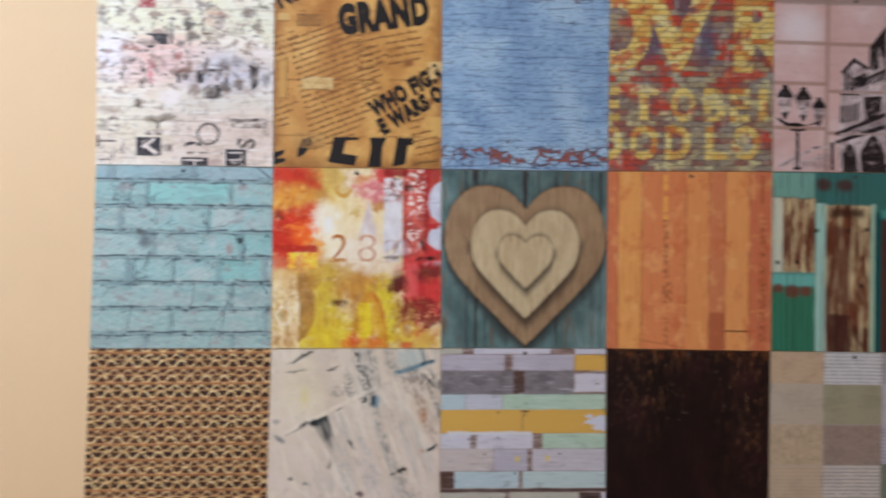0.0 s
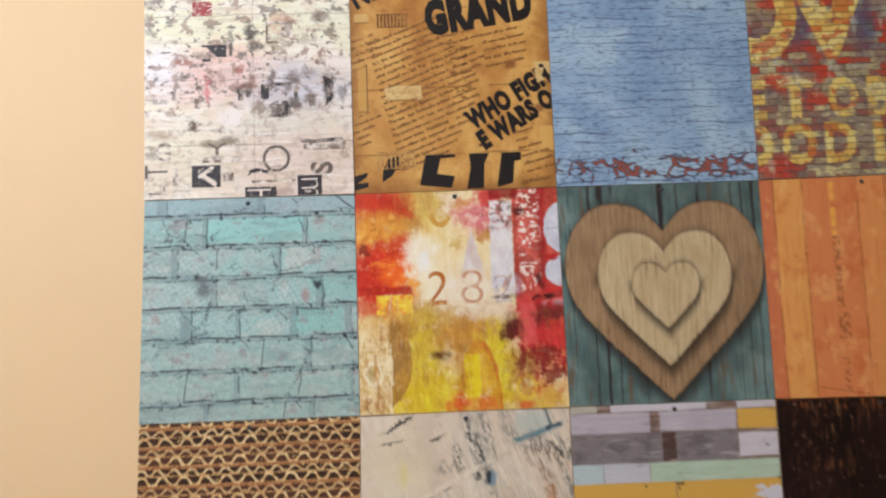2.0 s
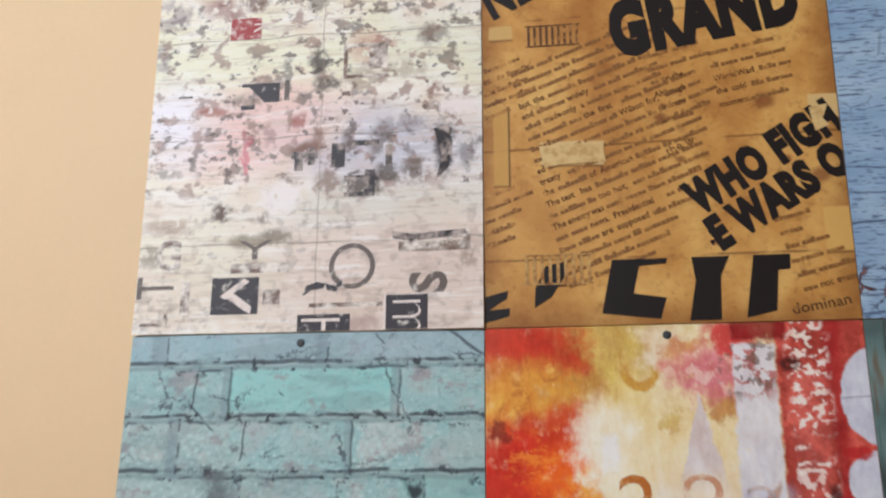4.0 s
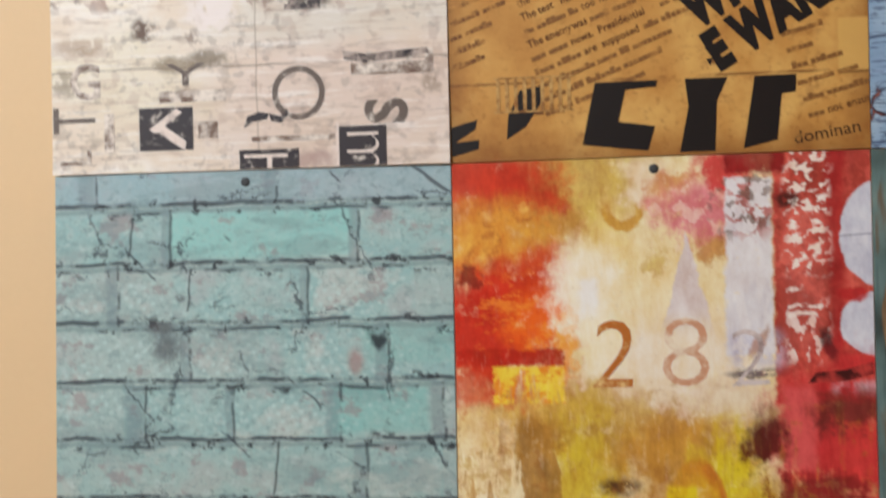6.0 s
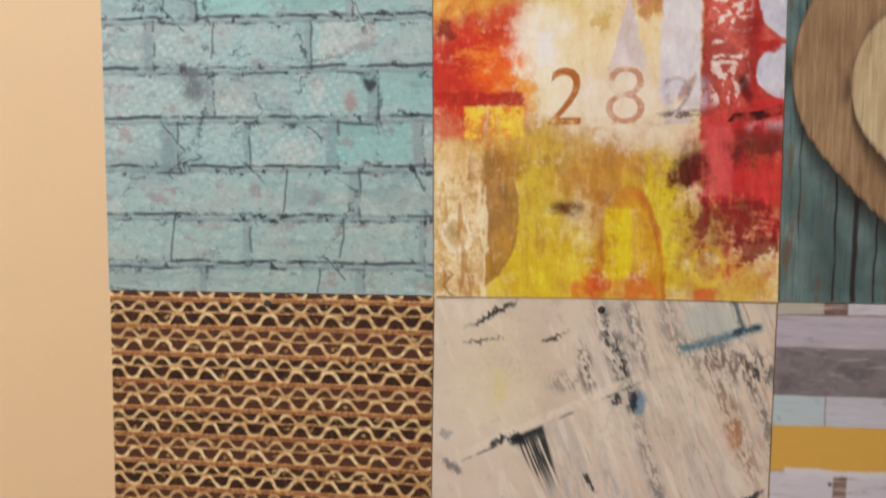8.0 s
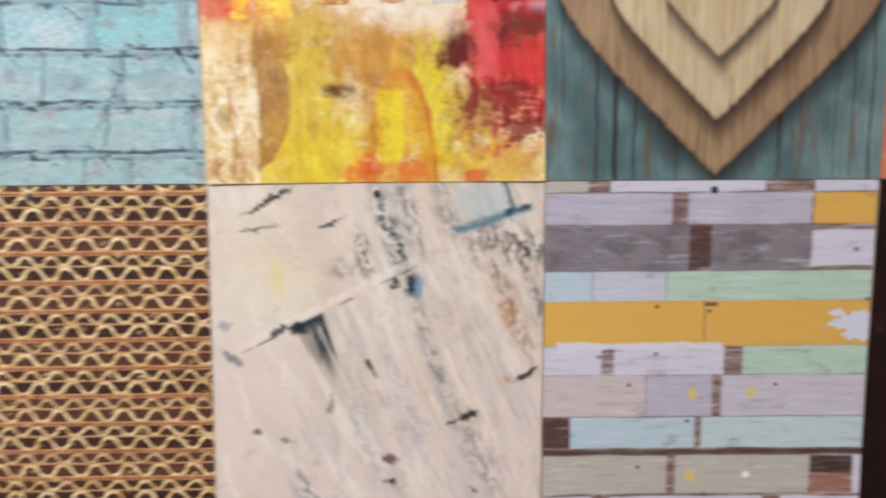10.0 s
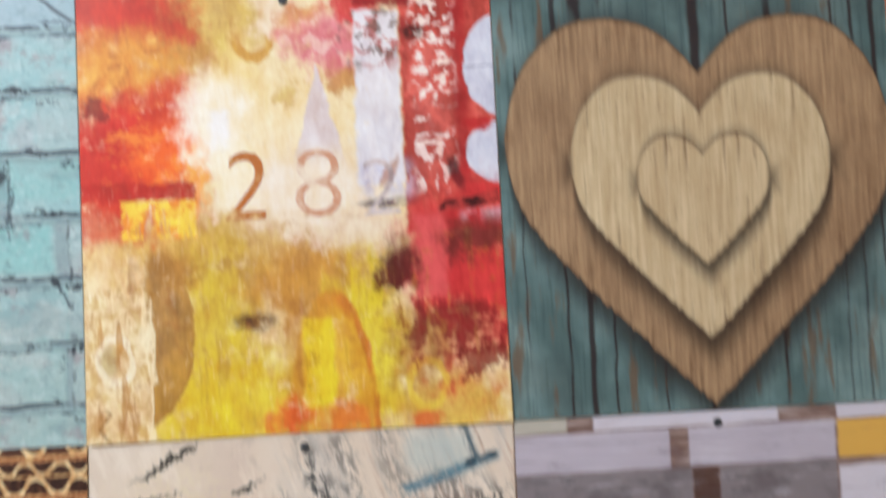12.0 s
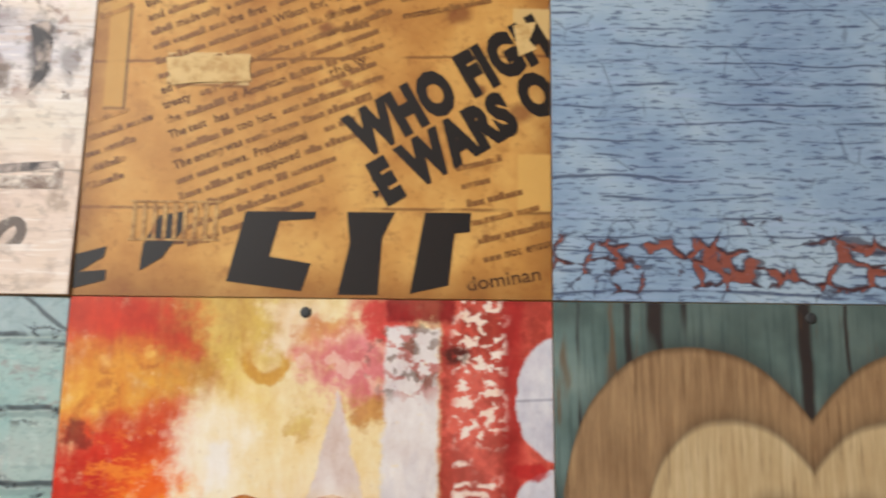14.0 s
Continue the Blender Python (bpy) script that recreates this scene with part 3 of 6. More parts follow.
    return p.mix(0.62, coat[0], p.ramp(mottle, (0.32, (0.16, 0.13, 0.11, 1)), (0.5, (0.5, 0.5, 0.5, 1)), (0.66, (0.8, 0.82, 0.82, 1))), "OVERLAY")


HEART_TOP = ((0.0, 0.145), (0.1, 0.085), (0.22, 0.033), (0.38, 0.004), (0.53, 0.0), (0.68, 0.018), (0.82, 0.075), (0.92, 0.15), (1.0, 0.30))
HEART_LOW = ((0.0, 1.0), (0.157, 0.925), (0.36, 0.82), (0.66, 0.665), (0.83, 0.565), (0.926, 0.49), (0.98, 0.40), (1.0, 0.30))


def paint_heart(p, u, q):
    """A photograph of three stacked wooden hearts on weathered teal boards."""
    def curve(x, pts):
        n = p.tree.nodes.new("ShaderNodeFloatCurve")
        cv = n.mapping.curves[0]
        for k, (a, b) in enumerate(pts):
            if k < 2:
                cv.points[k].location = (a, b)
            else:
                cv.points.new(a, b)
        n.mapping.update()
        plug(p.tree, x, n.inputs["Value"])
        return S(p.tree, n.outputs[0])

    ragged = (p.noise(u, q, 80, 9, 2.0, 3.0, 0.6) - 0.5) * 0.05

    def heart(cx, half, top, tall, du=0.0, dq=0.0):
        """How deep inside a heart a point lies, in parts of the sheet."""
        s = p.f("ABSOLUTE", (u - (cx + du)) / half)
        y = (q - (top + dq)) / tall
        s1 = p.f("MINIMUM", s, 1.0)
        d = p.f("MINIMUM", y - curve(s1, HEART_TOP), curve(s1, HEART_LOW) - y - ragged * (0.6 / tall)) * (tall * 0.62)
        return p.f("MINIMUM", d, (1.0 - s) * (half * 0.9))

    grain = p.noise(u, q, 110, 5, 4.0, 4.0, 0.6)
    broad = p.noise(u, q, 18, 2.2, 5.0, 3.0)
    board = p.noise(u, q, 5, 4, 6.0, 4.0)
    col = p.ramp(board, (0.38, c(86, 108, 106)), (0.5, c(108, 132, 130)), (0.6, c(126, 148, 144)))
    col = p.mix(p.ss(p.noise(u, q, 5, 3, 16.0, 3.0) + p.ss(q, 0.3, 0.0) * 0.2, 0.5, 0.66) * 0.5, col, c(72, 84, 82))
    col = p.mix(p.ss(grain, 0.5, 0.66) * 0.55, col, c(66, 84, 84))
    col = p.mix(p.ss(p.noise(u, q, 22, 3, 9.0, 4.0), 0.58, 0.66) * 0.75, col, c(112, 86, 62))
    wig = u + (p.noise(u, q, 3, 6, 11.0, 3.0) - 0.5) * 0.02
    for x, w in ((0.05, 0.005), (0.150, 0.010), (0.205, 0.022), (0.262, 0.009), (0.385, 0.007), (0.50, 0.018), (0.585, 0.005), (0.69, 0.012), (0.855, 0.005), (0.905, 0.006), (0.96, 0.010)):
        col = p.mix(p.ss(p.f("ABSOLUTE", wig - x) / (p.ss(q, 0.40, 0.12) * 0.6 + 0.45), w, w * 0.4) * p.ss(p.noise(u, q, 8, 2.5, x * 90, 2.0), 0.36, 0.5) * 0.92, col, c(50, 38, 38))
    trio = HEARTS
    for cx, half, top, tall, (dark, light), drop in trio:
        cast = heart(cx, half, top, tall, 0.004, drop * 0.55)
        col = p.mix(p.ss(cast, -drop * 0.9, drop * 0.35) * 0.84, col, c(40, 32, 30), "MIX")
        d = heart(cx, half, top, tall)
        wood = p.mix(p.ss(grain * 0.45 + p.noise(u, q, 45, 6, 21.0, 5.0, 0.7) * 0.25 + p.noise(u, q, 7, 4, 24.0, 4.0, 0.65) * 0.3, 0.36, 0.66), c(*dark), c(*light))
        wood = p.mix(p.ss(broad, 0.55, 0.72) * 0.5, wood, c(*dark))
        wood = p.mix(p.ss(p.noise(u, q, 170, 9, 27.0, 4.0, 0.65), 0.54, 0.68) * 0.22, wood, c(98, 72, 50))
        wood = p.mix(p.ss(p.noise(u, q, 60, 4, 29.0, 4.0, 0.6), 0.56, 0.66) * p.ss(d, 0.09, 0.0) * 0.6, wood, c(96, 66, 44))
        wood = p.mix(p.ss(d, 0.010, 0.0) * 0.6, wood, c(76, 54, 40))
        col = p.mix(p.ss(d, -0.002, 0.002), col, wood)
    return p.mix(p.ss(p.noise(u, q, 130, 7, 15.0, 3.0), 0.66, 0.74) * 0.5, col, c(110, 80, 60))


def paint_planks_orange(p, u, q):
    """Upright orange planks with worn stencil marks."""
    wig = u + (p.noise(u, q, 4, 8, 1.0, 3.0) - 0.5) * 0.008
    col = p.ramp(wig, (0.0, c(214, 124, 82)), (0.065, c(234, 164, 92)), (0.205, c(224, 138, 86)), (0.475, c(230, 152, 90)), (0.615, c(212, 130, 86)), (0.715, c(234, 160, 94)), (0.86, c(208, 118, 80)), step=True)
    grain = p.noise(u, q, 60, 4, 2.0, 5.0, 0.6)
    blot = p.noise(u, q, 8, 6, 3.0, 4.0, 0.65)
    col = p.mix(p.ss(grain, 0.5, 0.72) * 0.4, col, c(196, 100, 52))
    col = p.mix(p.ss(blot, 0.53, 0.66) * 0.45, col, c(204, 96, 56))
    col = p.mix(p.ss(p.noise(u, q, 12, 7, 13.0, 5.0, 0.65), 0.53, 0.64) * 0.5, col, c(244, 184, 116))
    col = p.mix(p.ss(p.noise(u, q, 6, 30, 4.0, 4.0), 0.6, 0.7) * 0.3, col, c(240, 176, 100))
    for x in (0.065, 0.205, 0.475, 0.615, 0.715, 0.86):
        col = p.mix(p.ss(p.f("ABSOLUTE", wig - x), 0.005, 0.001) * p.ss(p.noise(u, q, 3, 7, x * 50, 2.0), 0.35, 0.55) * 0.7, col, c(142, 70, 36))
    col = p.mix(p.box(u, q, 0.337, 0.02, 0.362, 0.27, 0.003) * p.ss(p.noise(u, q, 4, 18, 8.0), 0.38, 0.5), col, c(242, 176, 84))
    marks = p.ss(p.noise(u, q, 60, 42, 9.0, 2.0), 0.47, 0.54)
    for x0, x1, y0, y1 in ((0.34, 0.372, 0.27, 0.60), (0.335, 0.39, 0.62, 0.74), (0.345, 0.372, 0.82, 0.97), (0.93, 0.96, 0.25, 0.48), (0.925, 0.965, 0.5, 0.95)):
        col = p.mix(p.box(u, q, x0, y0, x1, y1, 0.004) * marks * 0.55, col, c(122, 66, 40))
    col = p.mix(p.box(u, q, 0.938, 0.02, 0.945, 0.18, 0.003) * 0.8, col, c(70, 44, 34))
    col = p.mix(p.box(u, q, 0.617, 0.79, 0.712, 1.0, 0.008) * 0.55, col, c(160, 74, 48))
    col = p.mix(p.box(u, q, 0.715, 0.888, 0.858, 0.897, 0.002) * 0.9, col, c(110, 60, 34))
    return p.mix(p.ss(p.f("ABSOLUTE", q - 0.965 - (u - 0.3) * 0.15), 0.008, 0.002) * p.box(u, q, 0.21, 0.9, 0.47, 1.0, 0.02) * 0.3, col, c(140, 66, 36))


def paint_corrugated(p, u, q):
    """Rusting corrugated sheets painted green, teal and white."""
    wob = (p.noise(u, q, 8, 8, 1.0, 4.0) - 0.5) * 0.03
    x, y = u + wob * 0.5, q + wob
    rib = p.f("SINE", u * 190.0) * 0.5 + 0.5
    rust_n = p.noise(u, q, 34, 2.2, 2.0, 5.0, 0.65)
    blot = p.noise(u, q, 12, 4, 3.0, 5.0, 0.65)
    col = p.mix(rib * 0.5, c(62, 114, 108), c(76, 128, 120))
    cream = p.mix(rust_n, c(196, 160, 104), c(238, 222, 178))
    rust = p.mix(blot, c(66, 32, 26), c(150, 84, 52))
    rusty = p.mix(p.ss(rust_n * 0.6 + blot * 0.4, 0.46, 0.56), rust, cream)
    col = p.mix(p.box(u, y, -0.1, -0.1, 0.255, 0.14, 0.005), col, c(126, 172, 156))
    col = p.mix(p.box(x, y, -0.1, 0.145, 0.26, 0.56, 0.01), col, rusty)
    col = p.mix(p.box(x, y, -0.1, 0.145, 0.065, 0.56, 0.008), col, c(212, 214, 190))
    col = p.mix(p.box(u, y, -0.1, 0.565, 0.262, 0.64, 0.02), col, c(120, 190, 176))
    col = p.mix(p.box(u, q, -0.1, 0.64, 0.262, 1.1, 0.01), col, p.mix(rib, c(46, 108, 82), c(72, 138, 108)))
    for a, b, r in ((0.04, 0.648, 0.03), (0.125, 0.665, 0.045), (0.205, 0.66, 0.035)):
        col = p.mix(p.spot(x, y, a, b, r, r * 0.8, 0.4) * 0.85, col, c(122, 62, 52))
    col = p.mix(p.box(x, y, 0.262, 0.17, 0.325, 1.1, 0.006), col, c(176, 214, 198))
    col = p.mix(p.box(x, y, 0.325, 0.18, 0.60, 1.1, 0.01), col, rusty)
    col = p.mix(p.box(x, y, 0.345, 0.20, 0.56, 0.25, 0.02) * 0.85, col, c(66, 34, 26))
    col = p.mix(p.box(x, y, 0.345, 0.30, 0.47, 0.82, 0.02) * p.ss(blot, 0.38, 0.56) * 0.85, col, c(96, 46, 34))
    col = p.mix(p.box(u, y, 0.345, 0.79, 0.47, 1.1, 0.01) * 0.9, col, c(72, 36, 32))
    col = p.mix(p.box(u, y, 0.47, 0.86, 0.59, 1.1, 0.02) * p.ss(rust_n, 0.58, 0.5) * 0.9, col, c(80, 40, 30))
    col = p.mix(p.box(x, y, 0.60, 0.17, 0.625, 1.1, 0.004), col, c(178, 210, 182))
    col = p.mix(p.box(u, y, 0.625, 0.22, 0.672, 1.1, 0.006), col, c(26, 82, 84))
    col = p.mix(p.box(x, y, 0.668, 0.26, 0.752, 1.1, 0.01), col, p.mix(blot, c(58, 28, 24), c(118, 58, 44)))
    col = p.mix(p.box(x, y, 0.755, 0.265, 1.1, 1.1, 0.006), col, p.mix(rib * 0.6 + blot * 0.4, c(172, 206, 188), c(206, 228, 212)))
    col = p.mix(p.box(x, y, 0.66, 0.205, 1.0, 0.25, 0.01) * 0.8, col, c(92, 166, 150))
    for a, b, rx, ry in ((0.31, 0.07, 0.045, 0.035), (0.44, 0.075, 0.05, 0.035), (0.80, 0.16, 0.10, 0.025), (0.95, 0.16, 0.05, 0.02)):
        col = p.mix(p.spot(x, y, a, b, rx, ry, 0.5) * 0.85, col, c(84, 44, 40))
    col = p.mix(p.ss(p.f("SINE", u * 150.0), 0.72, 1.0) * p.ss(p.noise(u, q, 12, 2, 7.0), 0.42, 0.56) * p.ss(u, 0.62, 0.58) * 0.75, col, c(52, 34, 28))
    for a, b in ((0.035, 0.505), (0.15, 0.5), (0.27, 0.325), (0.46, 0.325), (0.575, 0.315), (0.855, 0.42), (0.985, 0.42), (0.54, 0.63)):
        col = p.mix(p.spot(u, q, a, b, 0.011, 0.013, 0.25) * 0.95, col, c(30, 26, 26))
    return col


# ---- prints: lower row ----
LAVENDER, GREY, WHITE, MINT, AQUA, YELLOW_PAINT, CLAY, TAUPE = (190, 182, 192), (136, 128, 130), (214, 208, 216), (186, 208, 184), (190, 206, 210), (224, 176, 84), (206, 192, 186), (190, 184, 168)
PLANK_ROWS = ((0.000, 0.028, ((0.0, 0.128, TAUPE), (0.195, 0.66, WHITE), (0.81, 1.0, WHITE))),
    (0.037, 0.120, ((0.0, 0.382, LAVENDER), (0.430, 0.803, LAVENDER), (0.810, 1.0, YELLOW_PAINT))),
    (0.127, 0.254, ((0.0, 0.435, GREY), (0.504, 0.803, GREY))),
    (0.142, 0.240, ((0.809, 1.0, WHITE),)),
    (0.259, 0.340, ((0.0, 0.145, AQUA), (0.148, 0.369, (200, 200, 208)), (0.372, 1.0, MINT))),
    (0.344, 0.472, ((0.0, 0.489, YELLOW_PAINT), (0.493, 1.0, YELLOW_PAINT))),
    (0.478, 0.557, ((0.0, 0.179, WHITE), (0.217, 0.557, WHITE), (0.614, 1.0, MINT))),
    (0.564, 0.682, ((0.0, 0.316, CLAY), (0.319, 0.524, LAVENDER), (0.553, 1.0, (202, 194, 200)))),
    (0.690, 0.779, ((0.085, 0.473, AQUA), (0.495, 1.0, (194, 210, 208)))),
    (0.808, 0.920, ((0.0, 0.390, TAUPE), (0.417, 0.838, TAUPE), (0.975, 1.0, WHITE))),
    (0.934, 1.010, ((0.0, 0.154, WHITE), (0.212, 0.694, WHITE), (0.752, 1.0, WHITE))))
PATCH_COLUMNS = ((-0.1, 0.32), (0.322, 0.67), (0.673, 1.1))
PATCHES = ((0, -0.1, 0.185, (206, 178, 146), 0, 0.3), (0, 0.187, 0.415, (198, 182, 162), 0, 0.2), (0, 0.417, 0.655, (208, 184, 152), 2, 0.7), (0, 0.657, 0.905, (206, 182, 154), 1, 0.15), (0, 0.907, 1.1, (182, 170, 178), 2, 0.4),
    (1, -0.1, 0.185, (224, 220, 218), 1, 0.6), (1, 0.187, 0.42, (172, 164, 134), 0, 0.2), (1, 0.422, 0.655, (172, 150, 136), 2, 0.6), (1, 0.657, 0.90, (220, 208, 198), 1, 0.7), (1, 0.902, 1.1, (206, 196, 192), 0, 0.2),
    (2, -0.1, 0.18, (190, 180, 182), 1, 0.4), (2, 0.182, 0.43, (202, 192, 194), 0, 0.3), (2, 0.432, 0.645, (204, 198, 206), 1, 0.6), (2, 0.647, 0.88, (132, 138, 116), 0, 0.2), (2, 0.882, 1.1, (166, 150, 142), 0, 0.2))


def paint_cardboard(p, u0, q0):
    """A photograph of stacked corrugated cardboard, seen end on."""
    unit = 0.0835
    wob = (p.noise(u0, q0, 5, 9, 1.0, 3.0) - 0.5) * 0.006
    q = q0 + wob - 0.022
    k = p.f("FLOOR", q / unit)
    y = p.f("FRACT", q / unit)
    grain = p.noise(u0, q0, 90, 60, 2.0, 3.0)
    u = u0 + (p.noise(u0, q0, 9, 12, 3.0, 2.0) - 0.5) * 0.030
    odd = p.ss(p.f("FRACT", k * 0.5), 0.2, 0.3)
    shift = odd * 0.046 + p.rand(k, 1.0) * 0.014
    deep = p.mix(odd, c(44, 28, 24), c(80, 50, 38))
    col = p.mix(p.ss(grain, 0.35, 0.75) * 0.6, deep, c(104, 66, 46))
    paper = p.mix(p.ss(p.noise(u0, q0, 40, 50, 6.0, 3.0), 0.40, 0.60), c(214, 166, 108), c(252, 226, 172))
    # narrow flutes above, wide flutes below a thin liner, with straight flanks and flat crests
    a = p.f("SINE", (u + shift * 0.8) * (2 * math.pi / 0.0770))
    sa = a * (1.5 - 0.5 * a * a)
    small = p.f("ABSOLUTE", y - (0.270 - sa * 0.135))
    col = p.mix(p.ss(small / p.f("SQRT", (1.0 - a * a) * 1.2 + 0.45), 0.090, 0.040) * 0.88, col, p.mix(odd * 0.35, paper, c(186, 134, 90)))
    b = p.f("SINE", (u + shift) * (2 * math.pi / 0.0960))
    sb = b * (1.5 - 0.5 * b * b)
    large = p.f("ABSOLUTE", y - (0.710 - sb * 0.195))
    col = p.mix(p.ss(large / p.f("SQRT", (1.0 - b * b) * 1.5 + 0.45), 0.100, 0.050) * 0.95, col, paper)

    def liner(pos, w, dark, light):
        wv = (p.noise(u0, q0, 14, 40, pos * 20, 2.0) - 0.5) * 0.05
        return p.ss(p.f("ABSOLUTE", y + wv - pos), w, w * 0.5), p.mix(p.ss(grain, 0.4, 0.6), c(*dark), c(*light))

    for pos, w, dark, light in ((0.455, 0.040, (186, 134, 82), (226, 184, 124)), (0.962, 0.058, (190, 128, 78), (226, 174, 116)), (0.045, 0.055, (172, 110, 66), (206, 150, 98))):
        m, tone = liner(pos, w, dark, light)
        col = p.mix(m * 0.95, col, tone)
    col = p.mix(p.ss(p.f("ABSOLUTE", p.f("ABSOLUTE", y - 0.505) - 0.495), 0.030, 0.012) * (1.0 - odd * 0.7) * 0.85, col, c(98, 48, 28))
    # crushed and glued spots
    col = p.mix(p.ss(p.noise(u0, q0, 26, 34, 8.0, 3.0), 0.60, 0.70) * 0.6, col, c(236, 200, 134))
    return p.mix(p.ss(p.noise(u0, q0, 4, 6, 9.0, 3.0), 0.48, 0.62) * 0.12, col, c(96, 54, 36))


def paint_cream(p, u, q):
    """A pale scraped canvas with slate and rust streaks running down to the right."""
    x, y = p.turn(u, q, 0.5, 0.5, 67.0)
    blot = p.noise(u, q, 4, 4, 1.0, 4.0, 0.6)
    streak = p.noise(x, y, 4, 34, 2.0, 5.0, 0.65)
    streak2 = p.noise(x, y, 7, 60, 9.0, 5.0, 0.7)
    grain = p.noise(u, q, 60, 60, 3.0, 4.0, 0.7)
    specks = p.ss(p.noise(x, y, 20, 46, 5.0, 5.0, 0.8), 0.475, 0.54)
    coat = [p.ramp(blot, (0.3, c(216, 196, 178)), (0.48, c(226, 208, 186)), (0.62, c(232, 216, 196)), (0.75, c(218, 202, 188)))]

    def over(mask, rgb):
        coat[0] = p.mix(mask, coat[0], c(*rgb))

    ridge = q - (0.522 - u * 0.470)
    low = p.ss(ridge, 0.0, 0.02)
    right = p.ss(u + (blot - 0.5) * 0.3, 0.42, 0.52)
    zone = p.f("MAXIMUM", low * p.ss(u + q * 0.2, 0.30, 0.46), right)
    patchy = p.ss(p.noise(x, y, 2.0, 6, 33.0, 4.0, 0.6), 0.44, 0.58)
    over(p.ss(q, 0.25, 0.8) * p.ss(blot, 0.4, 0.6) * 0.5, (226, 204, 196))
    over(p.spot(u, q, 0.20, 0.24, 0.14, 0.16, 0.7) * p.ss(grain, 0.40, 0.6) * 0.45, (236, 224, 172))
    over(p.spot(u, q, 0.20, 0.27, 0.02, 0.05, 0.8) * 0.5, (228, 212, 120))
    # broad soft bands, then finer scratches
    over(p.ss(p.noise(x, y, 1.6, 11, 35.0, 4.0), 0.49, 0.62) * zone * 0.45, (198, 192, 182))
    over(p.ss(streak, 0.50, 0.66) * zone * patchy * 0.35, (172, 172, 166))
    over(p.ss(streak2, 0.56, 0.68) * zone * 0.45, (242, 232, 216))
    over(p.ss(p.noise(x, y, 2.5, 20, 37.0, 4.0), 0.55, 0.63) * zone * 0.55, (244, 232, 214))
    over(p.ss(streak2, 0.44, 0.36) * zone * patchy * 0.3, (138, 140, 138))
    over(p.ss(p.noise(x, y, 4, 40, 14.0, 5.0, 0.7), 0.56, 0.64) * zone * p.ss(u, 0.4, 0.9) * 0.5, (186, 140, 108))
    over(p.ss(p.noise(x, y, 5, 16, 61.0, 5.0, 0.7), 0.54, 0.66) * zone * 0.40, (172, 170, 164))
    over(p.ss(p.noise(x, y, 4, 13, 63.0, 5.0, 0.7), 0.53, 0.63) * 0.6, (240, 226, 206))
    over(p.ss(p.noise(u, q, 12, 12, 65.0, 5.0, 0.7), 0.57, 0.66) * 0.35, (186, 166, 150))
    over(p.ss(p.noise(x, y, 12, 110, 51.0, 5.0, 0.75), 0.57, 0.62) * zone * patchy * 0.45, (108, 110, 108))

    def speckle(cx, cy, rx, ry, k, rgb=(56, 60, 62), degrees=0.0):
        ax, ay = p.turn(u, q, cx, cy, degrees)
        over(p.spot(ax, ay, 0.0, 0.0, rx, ry, 0.6) * specks * k, rgb)

    speckle(0.545, 0.15, 0.14, 0.030, 0.95, degrees=68)
    speckle(0.46, 0.20, 0.07, 0.022, 0.95, degrees=75)
    speckle(0.60, 0.09, 0.12, 0.03, 0.6, degrees=72)
    speckle(0.70, 0.07, 0.08, 0.03, 0.55, (110, 104, 98), 75)
    speckle(0.95, 0.19, 0.06, 0.05, 0.95)
    speckle(0.84, 0.19, 0.07, 0.05, 0.75, (120, 92, 70))
    speckle(0.83, 0.13, 0.10, 0.04, 0.6, (80, 84, 86))
    speckle(0.90, 0.36, 0.16, 0.03, 0.8, (150, 104, 72), 68)
    speckle(0.97, 0.30, 0.16, 0.02, 0.7, (90, 84, 78), 70)
    speckle(0.40, 0.24, 0.05, 0.03, 0.6, (110, 104, 98))
    speckle(0.66, 0.48, 0.20, 0.02, 0.7, (96, 104, 106), 72)
    speckle(0.58, 0.62, 0.22, 0.03, 0.4, (150, 156, 160), 70)
    speckle(0.80, 0.78, 0.16, 0.04, 0.6, (130, 122, 116), 66)
    speckle(0.46, 0.72, 0.2, 0.04, 0.4, (150, 158, 164), 75)
    speckle(0.28, 0.92, 0.08, 0.03, 0.8, (110, 112, 116), 70)
    over(p.spot(u, q, 0.895, 0.375, 0.022, 0.05, 0.6) * p.ss(streak2, 0.40, 0.52) * 0.6, (196, 140, 92))
    # teal stroke and the pale wash above it
    tx, ty = p.turn(u, q, 0.84, 0.105, -17.0)
    over(p.box(u + (grain - 0.5) * 0.05, q, 0.74, 0.01, 0.90, 0.10, 0.03) * 0.5, (170, 194, 192))
    over(p.box(tx, ty + (grain - 0.5) * 0.03, -0.12, -0.010, 0.13, 0.012, 0.010) * p.ss(grain, 0.34, 0.48) * 0.85, (62, 122, 142))
    over(p.box(tx, ty + (grain - 0.5) * 0.03, 0.04, -0.012, 0.125, 0.006, 0.006) * p.ss(specks + grain, 0.4, 0.6) * 0.85, (34, 56, 70))
    sx, sy = p.turn(u, q, 0.892, 0.035, 70.0)
    over(p.box(sx, sy + (grain - 0.5) * 0.02, -0.05, -0.010, 0.05, 0.010, 0.006) * p.ss(streak2, 0.42, 0.52) * 0.85, (40, 78, 94))
    # pale ridge with a dark lower edge, and the wedge under it
    along = p.box(u, q, 0.10, 0.2, 0.62, 0.52, 0.05)
    over(p.ss(p.f("ABSOLUTE", ridge + 0.016 + (grain - 0.5) * 0.015), 0.018, 0.006) * along * p.ss(grain, 0.36, 0.54) * 0.55, (244, 230, 210))
